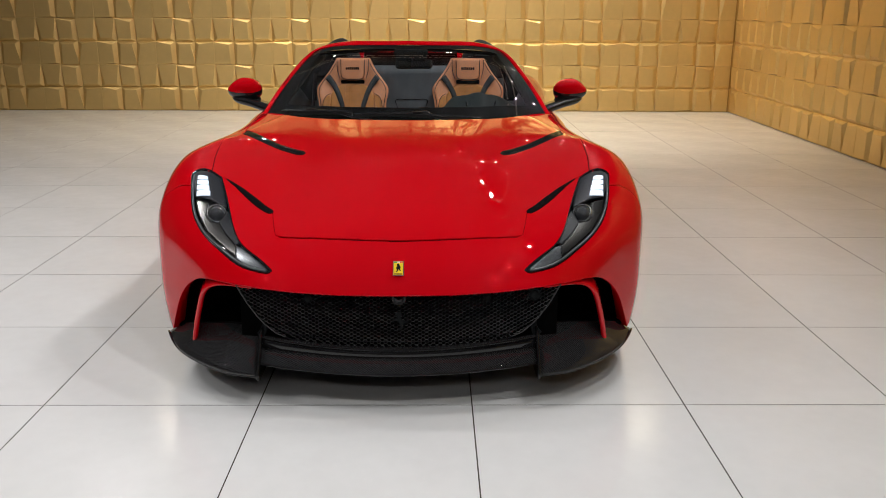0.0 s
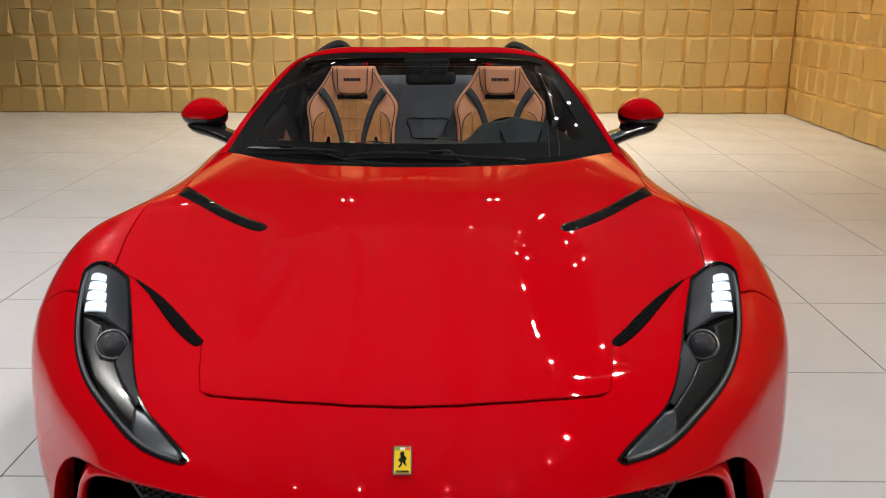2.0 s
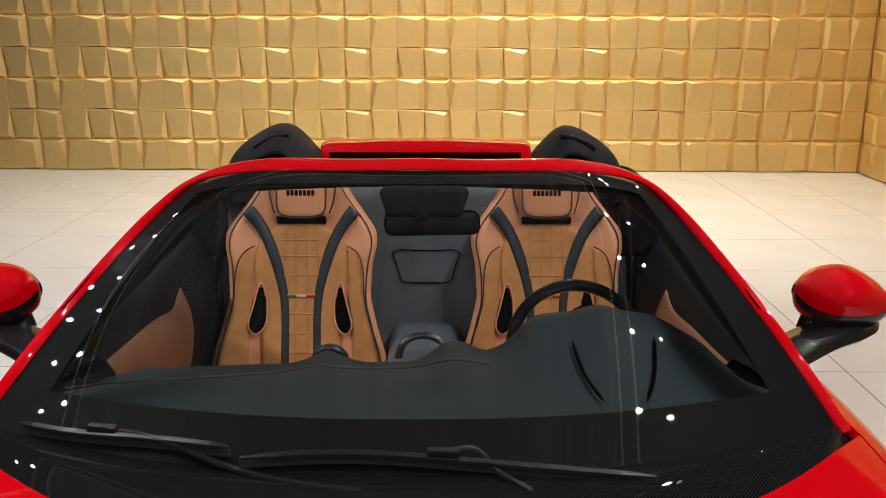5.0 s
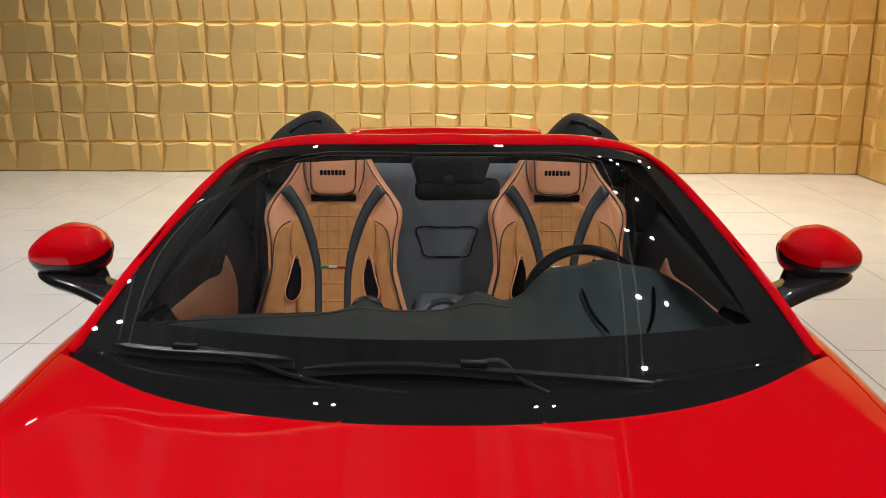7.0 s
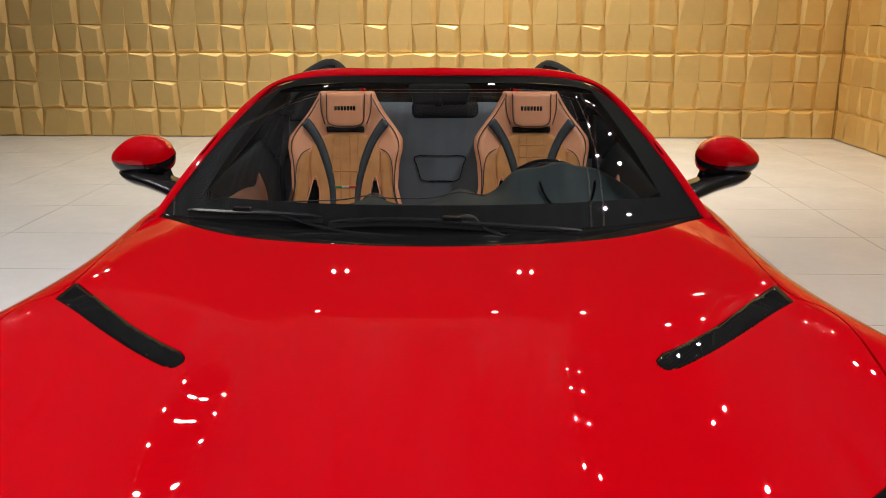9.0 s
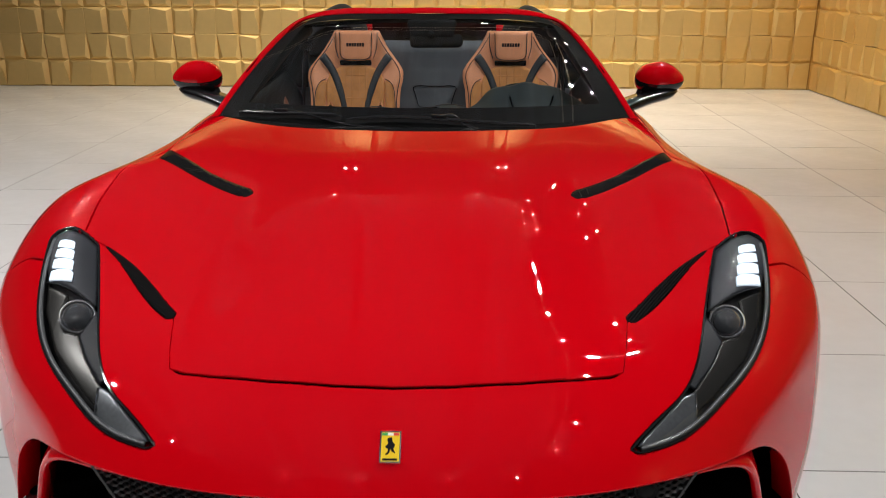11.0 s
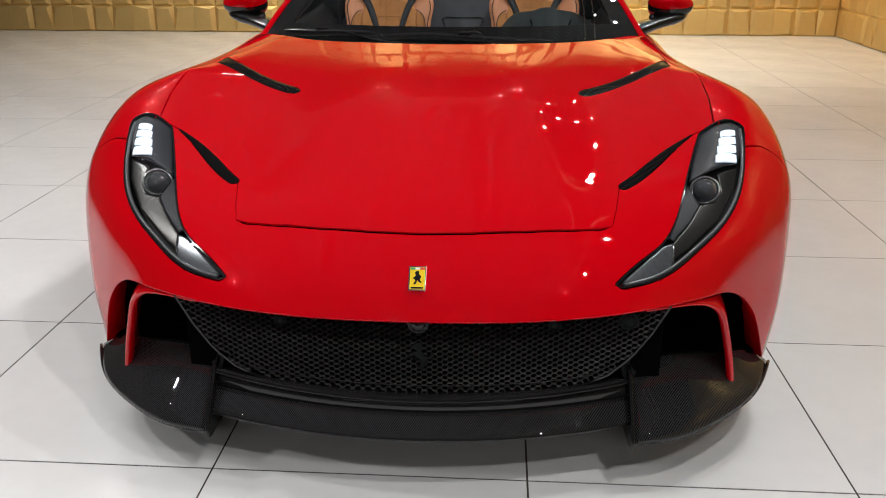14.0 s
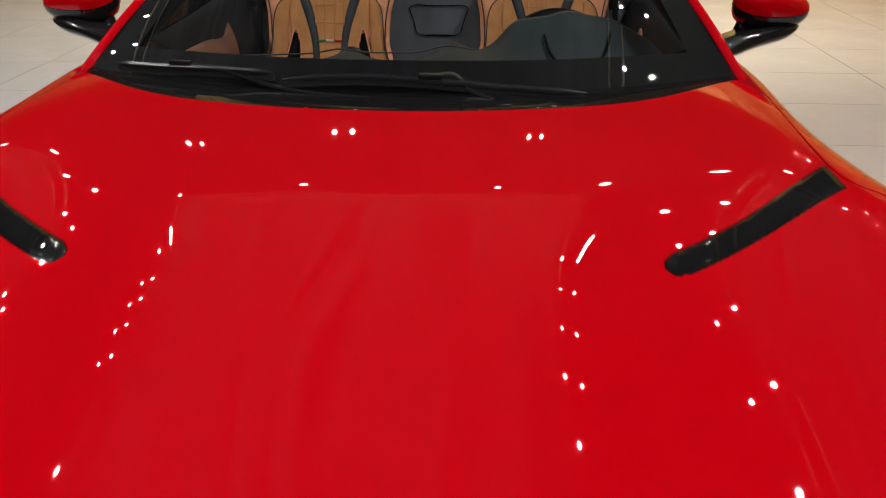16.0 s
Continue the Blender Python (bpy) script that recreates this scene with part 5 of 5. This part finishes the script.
def build_sides():
    # raised side windows and inner door linings
    for s in (1, -1):
        rows = [[(.764, 1.76, .858), (.762, 2.2, .852), (.764, 2.6, .858), (.768, 3.12, .885)],
                [(.736, 1.88, .94), (.728, 2.2, .995), (.728, 2.6, 1.01), (.735, 3.14, 1.02)],
                [(.696, 2.00, 1.012), (.650, 2.22, 1.094), (.652, 2.6, 1.118), (.670, 3.14, 1.092)]]
        obs = loft([[(s * x, y, z) for x, y, z in r] for r in rows], SIDE_GLASS, "side_window", car, "dark tinted side window", .004, False)
        obs[0].visible_shadow = False
        loft([[(s * .765, 1.75, .866), (s * .768, 2.3, .860), (s * .775, 3.1, .880)], [(s * .730, 1.75, .80), (s * .715, 2.3, .78), (s * .72, 3.1, .80)], [(s * .74, 1.75, .40), (s * .73, 2.3, .38), (s * .73, 3.1, .40)]],
             INNER_BLACK, "door_lining", car, "dark leather inner door lining", .01, False)
        loft([[(s * .722, 2.20, .800), (s * .714, 2.34, .796), (s * .712, 2.50, .786), (s * .712, 2.66, .778), (s * .714, 2.745, .800)],
              [(s * .705, 2.20, .775), (s * .685, 2.34, .765), (s * .676, 2.50, .745), (s * .678, 2.66, .735), (s * .690, 2.735, .740)],
              [(s * .705, 2.20, .69), (s * .670, 2.34, .68), (s * .660, 2.50, .66), (s * .664, 2.64, .65), (s * .684, 2.728, .65)],
              [(s * .72, 2.20, .56), (s * .70, 2.34, .54), (s * .70, 2.50, .52), (s * .70, 2.62, .52), (s * .71, 2.72, .52)]],
             DOOR_TAN, "door_armrest", car, "tan leather door panel", .008, False)
        loft([[(s * .655, 3.105, .80), (s * .74, 3.10, .80), (s * .805, 3.085, .80)], [(s * .650, 3.125, .96), (s * .72, 3.12, .95), (s * .782, 3.10, .93)], [(s * .645, 3.14, 1.10), (s * .69, 3.14, 1.085), (s * .722, 3.13, 1.05)]],
             INNER_BLACK, "quarter_lining", car, "dark lining behind the door", .008, False)
        # belt and its guide
        v, f = sweep(curve_points([(s * .655, 3.10, 1.02), (s * .668, 3.06, .86), (s * .675, 3.02, .66), (s * .68, 3.0, .48)], 20), [(-.003, -.022), (.003, -.022), (.003, .022), (-.003, .022)], up=(0, 0, 1))
        belt = part_data("seat_belt", v, f, BLACK_PLASTIC, car, "black seat belt", False)
        bm = box_bm((s * .655 - .035, 3.075, .99), (s * .655 + .035, 3.115, 1.03), .01)
        part("belt_guide", bm, BLACK_GLOSS, belt)


build_rear()
build_sides()


# ---------------------------------------------------------------- dashboard, wheel, console, inner mirror
DASH_CREST = [(-.735, .775), (-.62, .800), (-.29, .801), (-.25, .812), (-.205, .836), (-.16, .812), (-.12, .801), (-.01, .802), (.03, .822), (.06, .850), (.085, .857), (.124, .847), (.148, .829), (.173, .835),
              (.209, .855), (.243, .900), (.269, .921), (.31, .927), (.357, .932), (.385, .945), (.425, .948), (.455, .937), (.526, .930), (.559, .914), (.642, .867), (.683, .826), (.735, .790)]
DASH_X = np.linspace(-.735, .735, 148)
DASH_Z = np.convolve(np.pad(np.interp(DASH_X, *zip(*DASH_CREST)), 2, "edge"), [.1, .2, .4, .2, .1], "valid")


def dash_height(x):
    return float(np.interp(x, DASH_X, DASH_Z))


def build_dash():
    xs = np.linspace(-.735, .735, 148)
    prof = [(1.60, .835, 0), (1.75, .846, 0), (1.92, .852, .12), (2.06, .85, .45), (2.16, .0, .97), (2.20, .0, 1.0), (2.225, -.02, .98), (2.235, -.06, .9), (2.24, -.16, .6), (2.24, -.42, 0)]
    v = []
    for y, z, w in prof:
        for x in xs:
            top = dash_height(x)
            h = z * (1 - w) + top * w if z > 0 else top + z * (1.0 if y > 2.2 else 1)
            v.append((x, y - .05 * (x / .7) ** 2, h))
    n = len(xs)
    f = [(j * n + i, j * n + i + 1, (j + 1) * n + i + 1, (j + 1) * n + i) for j in range(len(prof) - 1) for i in range(n - 1)]
    dash = part_data("dashboard", v, f, DASH, car, "dark leather dashboard with instrument hood")
    # round air vents in the two small humps, seams on the top
    for x in (-.205, .085):
        p, q = revolve([(.040, .012), (.046, .004), (.046, -.02), (.034, -.018), (.034, .006)], 24, "y")
        part_data("air_vent", moved(p, (x, 2.235, .785)), q, BLACK_PLASTIC, dash)
    pts = [(x, 2.02 - .05 * (x / .7) ** 2 + .02 * math.cos(x * 5), .8555 + (dash_height(x) - .8) * .38) for x in np.linspace(-.70, .16, 40)]
    p, q = sweep(pts, ring(.0022, 6))
    part_data("seam", p, q, STITCH, dash)
    for keys in ([(.336, 2.07, .905), (.345, 1.95, .878), (.366, 1.855, .868)], [(.448, 1.855, .868), (.483, 1.95, .880), (.512, 2.08, .908)]):
        p, q = sweep(curve_points(keys, 12), ring(.004, 6), scale=np.r_[.3, np.ones(10), .3])
        part_data("hood_slot", p, q, BLACK_DEEP, dash)
    bm = box_bm((-.050, -.008, -.001), (.050, .008, .001))
    bm.transform(Matrix.Translation((.625, 1.741, .875)) @ pose(0, 0, 0, 12, 0, 8))
    part("plate", bm, LAMP_GREY, dash)
    bm = box_bm((-.115, 2.15, .40), (.115, 3.15, .56), .05, 4)
    console = part("centre_console", bm, LEATHER_DARK, car, "dark leather centre console", True)
    p, q = sweep(curve_points([(-.075, 2.80, .545), (-.06, 2.82, .60), (0, 2.83, .622), (.06, 2.82, .60), (.075, 2.80, .545)], 24), ring(.012, 8), up=(0, 1, 0))
    part_data("grab_hoop", p, q, DARK_METAL, console)
    part("cabin_floor", box_bm((-.74, 1.7, .2), (.74, 3.2, .3)), BLACK_DEEP, car)


def build_wheel():
    hub, turn = Vector((.410, 2.45, .742)), pose(0, 0, 0, -28, 0, 0)
    pts = [hub + turn @ Vector((.168 * math.sin(a), 0, .160 * math.cos(a))) for a in np.linspace(0, 2 * math.pi, 65)[:-1]]
    v, f = sweep([tuple(p) for p in pts], ring(.0165, 12), True, (0, 1, .1))
    wheel = part_data("steering_wheel", v, f, BLACK_GLOSS, car, "black carbon and leather steering wheel")
    v, f = revolve([(0, -.02), (.05, -.02), (.062, 0), (.06, .03), (0, .05)], 28, "y")
    part_data("hub", [hub + turn @ Vector(p) for p in v], f, LEATHER_DARK, wheel)
    for a in (90, -90, 180):
        bm = box_bm((-.018, -.008, .05), (.018, .010, .16), .006)
        bm.transform(Matrix.Translation(hub) @ turn @ pose(0, 0, 0, 0, a, 0))
        part("spoke", bm, LEATHER_DARK, wheel)
    v, f = revolve([(.055, 0), (.07, -.1), (.075, -.22)], 24, "y")
    part_data("column", [hub + turn @ Vector(p) for p in v], f, BLACK_PLASTIC, wheel)


def build_inner_mirror():
    at = Vector((.019, 2.325, 1.100))
    bm = box_bm((-.098, -.016, -.028), (.128, .016, .030), .026, 5)
    bm.transform(Matrix.Translation(at) @ pose(0, 0, 0, -10, 0, 4))
    mirror = part("inner_mirror", bm, INNER_BLACK, car, "black frameless interior mirror", True)
    bm = box_bm((-.104, -.020, .012), (.098, .020, .088), .020, 4)
    for q in bm.verts:
        q.co.x *= 1.04 if q.co.z > .05 else .92
    bm.transform(Matrix.Translation(at) @ pose(0, 0, 0, -10, 0, 2))
    pod = part("sensor_pod", bm, INNER_BLACK, mirror, "black camera housing above the mirror", True)
    p, q = revolve([(0, -.010), (.008, -.009), (.011, -.004), (.016, -.004), (.018, .004)], 20, "y")
    part_data("camera_lens", moved(p, (.012, 2.300, 1.128)), q, BLACK_GLOSS, pod)
    # sun visors / header lining
    loft([[(-.55, 2.44, 1.165), (0, 2.42, 1.190), (.55, 2.44, 1.165)], [(-.54, 2.56, 1.17), (0, 2.56, 1.195), (.54, 2.56, 1.17)]], BLACK_PLASTIC, "header_lining", car, "", .02, False)


build_dash()
build_wheel()
build_inner_mirror()


# ---------------------------------------------------------------- seats
def seat_half_width(z):
    return float(np.interp(z, [.30, .45, .52, .60, .70, .80, .86, .90, .95, 1.00, 1.05, 1.10], [.27, .285, .278, .252, .226, .232, .246, .244, .205, .165, .135, .110]))


def seat_surface(a, z, lift=0.0):
    """Front face of the backrest at the sideways place a and height z (seat frame: y to the back)."""
    w = seat_half_width(z)
    r = min(abs(a) / max(w, .01), 1.0)
    lean = .30 * (z - .70)
    bolster = -.075 * r ** 2.6 * float(np.interp(z, [.3, .6, .85, .98, 1.1], [1, 1, .75, .25, .05]))
    headrest = -.022 * float(np.interp(z, [.925, .945, 1.10], [0, 1, 1])) * max(0.0, 1 - (abs(a) / .10) ** 4)
    edge = .05 * max(0, r - .9) * 10 * .6
    return (a, lean + bolster + headrest + edge - lift, z)


def seat_zone(polygon, lift, mat, name, parent, label="", step=.011, depth=.006):
    line = Line(polygon)
    lo, hi = line.p.min(0), line.p.max(0)
    xs, zs = np.arange(lo[0] - step, hi[0] + 2 * step, step), np.arange(lo[1] - step, hi[1] + 2 * step, step)
    q = np.array([(x, z) for z in zs for x in xs])
    n = len(xs)
    quads = np.array([(j * n + i, j * n + i + 1, (j + 1) * n + i + 1, (j + 1) * n + i) for j in range(len(zs) - 1) for i in range(n - 1)])
    keep = line.holds(q[quads].mean(1))
    edge = np.intersect1d(quads[keep].ravel(), quads[~keep].ravel())
    q[edge] = line.nearest(q[edge])[0]
    used = np.unique(quads[keep])
    index = np.full(len(q), -1)
    index[used] = np.arange(len(used))
    rim = set(edge.tolist())
    v = [seat_surface(q[k][0], q[k][1], lift - (.004 if k in rim else 0)) for k in used]
    return thick(name, v, index[quads[keep]], mat, parent, depth, label, -1.0)


def seat_seam(points, lift, parent, mat=None, r=.0022, closed=False):
    p = [seat_surface(a, z, lift) for a, z in curve_points(points, 40, closed)]
    v, f = sweep(p, ring(r, 6), closed, (0, 1, 0))
    return part_data("piping", v, f, mat or STITCH, parent)


def build_seat():
    seat = new("seat")
    seat.parent = car
    tagged(seat, "tan leather and brown suede bucket seat with dark straps")
    zs = np.linspace(.33, 1.09, 40)
    outline = [(seat_half_width(z), z) for z in zs] + [(-seat_half_width(z), z) for z in zs[::-1]]
    seat_zone(outline, 0, LEATHER_TAN, "backrest", seat, "tan leather backrest", .014, .07)
    body = lambda z0, z1, k: [(seat_half_width(z) * k, z) for z in np.linspace(z0, z1, 12)]  # noqa: E731
    # suede centre panel with a rounded top, quilted by seams
    centre = curve_points([(-.125, .33), (-.128, .50), (-.135, .66), (-.150, .80), (-.135, .872), (-.07, .915), (0, .922), (.07, .915), (.135, .872), (.150, .80), (.135, .66), (.128, .50), (.125, .33)], 60).tolist()
    seat_zone(centre, .010, SUEDE, "centre_panel", seat, "quilted brown suede panel", .012, .012)
    for a in (-.052, -.018, .018, .052):
        seat_seam([(a * 1.25, .34), (a * 1.1, .6), (a, .91)], .0095, seat, SUEDE, .003)
    for z in (.40, .46, .52, .58, .64, .70, .76, .82, .87):
        seat_seam([(-.066, z), (0, z), (.066, z)], .0095, seat, SUEDE, .0025)
    for s in (1, -1):
        # suede side bolster panel
        bol = curve_points([(s * .262, .33), (s * .262, .46), (s * .235, .60), (s * .208, .70), (s * .200, .80), (s * .178, .842), (s * .155, .845), (s * .150, .78), (s * .152, .68), (s * .165, .56), (s * .150, .33)], 50).tolist()
        seat_zone(bol, .006, SUEDE, "bolster", seat, "brown suede side bolster", .011, .008)
        seat_seam([(s * .262, .34), (s * .262, .46), (s * .235, .60), (s * .208, .70), (s * .200, .80), (s * .178, .842), (s * .150, .855)], .010, seat)
        # bolster opening: no hole is cut, a near-black patch paints its shade
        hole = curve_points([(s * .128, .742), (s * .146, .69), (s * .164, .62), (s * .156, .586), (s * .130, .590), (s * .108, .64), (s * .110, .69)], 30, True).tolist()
        seat_zone(hole, .012, BLACK_DEEP, "opening", seat, "near-black patch for the shade in the bolster opening", .008, .004)
        seat_seam(hole[::3], .0125, seat, LEATHER_TAN, .0026, True)
        # dark strap from the shoulder down the panel
        strap = curve_points([(s * .188, .955), (s * .142, .898), (s * .098, .80), (s * .070, .70), (s * .064, .55), (s * .064, .33)], 24).tolist() + curve_points([(s * .039, .33), (s * .039, .55), (s * .043, .70), (s * .066, .81), (s * .110, .915), (s * .156, .982)], 24).tolist()
        seat_zone(strap, .015, STRAP_LEATHER, "strap", seat, "charcoal leather strap", .010, .008)
        seat_seam([(s * (seat_half_width(z) - .016), z) for z in np.linspace(.36, 1.06, 16)], .004, seat)
    # headrest with a piped outline; a near-black strip paints the shaded gap below it
    head = curve_points([(-.088, 1.085), (-.086, 1.0), (-.080, .962), (-.05, .945), (0, .943), (.05, .945), (.080, .962), (.086, 1.0), (.088, 1.085)], 40).tolist()
    seat_zone(head, .014, LEATHER_TAN, "headrest", seat, "tan leather headrest", .010, .012)
    seat_seam([(-.082, 1.08), (-.080, 1.0), (-.072, .962), (-.04, .950), (0, .949), (.04, .950), (.072, .962), (.080, 1.0), (.082, 1.08)], .0155, seat)
    seat_seam([(-.108, 1.08), (-.104, 1.0), (-.09, .955)], .004, seat)
    seat_seam([(.108, 1.08), (.104, 1.0), (.09, .955)], .004, seat)
    seat_zone([(-.082, .948), (-.070, .945), (.070, .945), (.082, .948), (.080, .920), (-.080, .920)], .011, BLACK_DEEP, "gap", seat, "near-black strip for the shade under the headrest", .008, .004)
    # maker's word as plain bars
    for k in range(7):
        bm = box_bm((-.046 + .0133 * k, -.0012, -.0095), (-.0362 + .0133 * k, .0012, .0095), .0008, 1)
        p = seat_surface(-.04 + .0128 * k, 1.022, .0155)
        bm.transform(Matrix.Translation((0, p[1], 1.022)))
        part("lettering_bar", bm, BLACK_PLASTIC, seat)
    # three-colour tab
    for k, mat in enumerate((GREEN_TRIM, WHITE_TRIM, RED_TRIM)):
        bm = box_bm((-.046 + .0305 * k, -.002, -.004), (-.0155 + .0305 * k, .002, .004), .0008, 1)
        p = seat_surface(0, .697, .013)
        bm.transform(Matrix.Translation((0, p[1], .697)))
        part("tab", bm, mat, seat)
    bm = box_bm((-.25, -.52, .30), (.25, -.02, .42), .05, 4)
    part("cushion", bm, SUEDE, seat, "brown suede seat cushion", True)
    return seat


seat = build_seat()
seat.location = (.397, 3.0, 0)
copy_thing(seat, pose(-.397, 3.0, 0))


# ---------------------------------------------------------------- tail
def build_tail():
    u = np.linspace(0, 1.55, 60)
    top = skin(u, np.full(60, 4.72))
    rows = [top + (0, .006, -.004), top * (1, 1, 0) + (0, .05, 0) + (0, 0, 1) * np.minimum(top[:, 2:], .72), top * (.98, 1, 0) + (0, .03, .38), top * (.95, 1, 0) + (0, -.05, .20)]
    v = np.vstack(rows)
    f = [(a * 60 + i, a * 60 + i + 1, (a + 1) * 60 + i + 1, (a + 1) * 60 + i) for a in range(3) for i in range(59)]
    pair("rear_bumper", v, f, RED, car, "glossy red rear bumper")
    part("diffuser", box_bm((-.75, 4.28, .14), (.75, 4.60, .30), .03), BLACK_PLASTIC, car, "black rear diffuser")
    for x in (-.62, -.44, .44, .62):
        p, q = revolve([(.045, .0), (.055, .02), (.058, .10), (.05, .10), (.045, .02)], 24, "y")
        part_data("tail_lamp", moved(p, (x, 4.56, .74)), q, BLACK_GLOSS, car)


build_tail()


# ---------------------------------------------------------------- wheels
def build_road_wheel(x, y, r, w):
    s = 1 if x > 0 else -1
    wheel = new("road_wheel")
    wheel.parent = car
    wheel.location = (x, y, r)
    tagged(wheel, "dark alloy wheel with low-profile tyre")
    h = w / 2
    v, f = revolve([(.262, -h), (r - .02, -h), (r - .004, -h * .86), (r, -h * .7), (r, h * .7), (r - .004, h * .86), (r - .02, h), (.262, h)], 56, "x")
    part_data("tyre", v, f, RUBBER, wheel, "black low-profile tyre")
    v, f = revolve([(.262, -h), (.255, -h * .9), (.25, 0), (.255, h * .9), (.262, h)], 48, "x")
    rim = part_data("rim", v, f, DARK_METAL, wheel, "dark forged rim")
    for k in range(10):
        bm = box_bm((-.012, -.016, .04), (.012, .016, .256), .004)
        bm.transform(pose(s * h * .7, 0, 0, 36 * k, 0, 0))
        part("spoke", bm, DARK_METAL, rim)
    v, f = revolve([(0, .02), (.05, .02), (.06, 0), (.06, -.05)], 24, "x")
    part_data("hub_cap", np.array(v) * (s, 1, 1) + (s * h * .7, 0, 0), f, BLACK_GLOSS, wheel)


for wx, wy, wr, ww in ((.87, .98, .335, .26), (-.87, .98, .335, .26), (.86, 3.70, .345, .32), (-.86, 3.70, .345, .32)):
    build_road_wheel(wx, wy, wr, ww)

# ---------------------------------------------------------------- many small pieces of the room
clad(wall_east, (WALL_X, WALL_Y - .045, 0), -90, 61, 14, 4)
clad(wall_north, (-7.162, WALL_Y, 0), 0, 42, 14, 7, 2)
lay_floor()
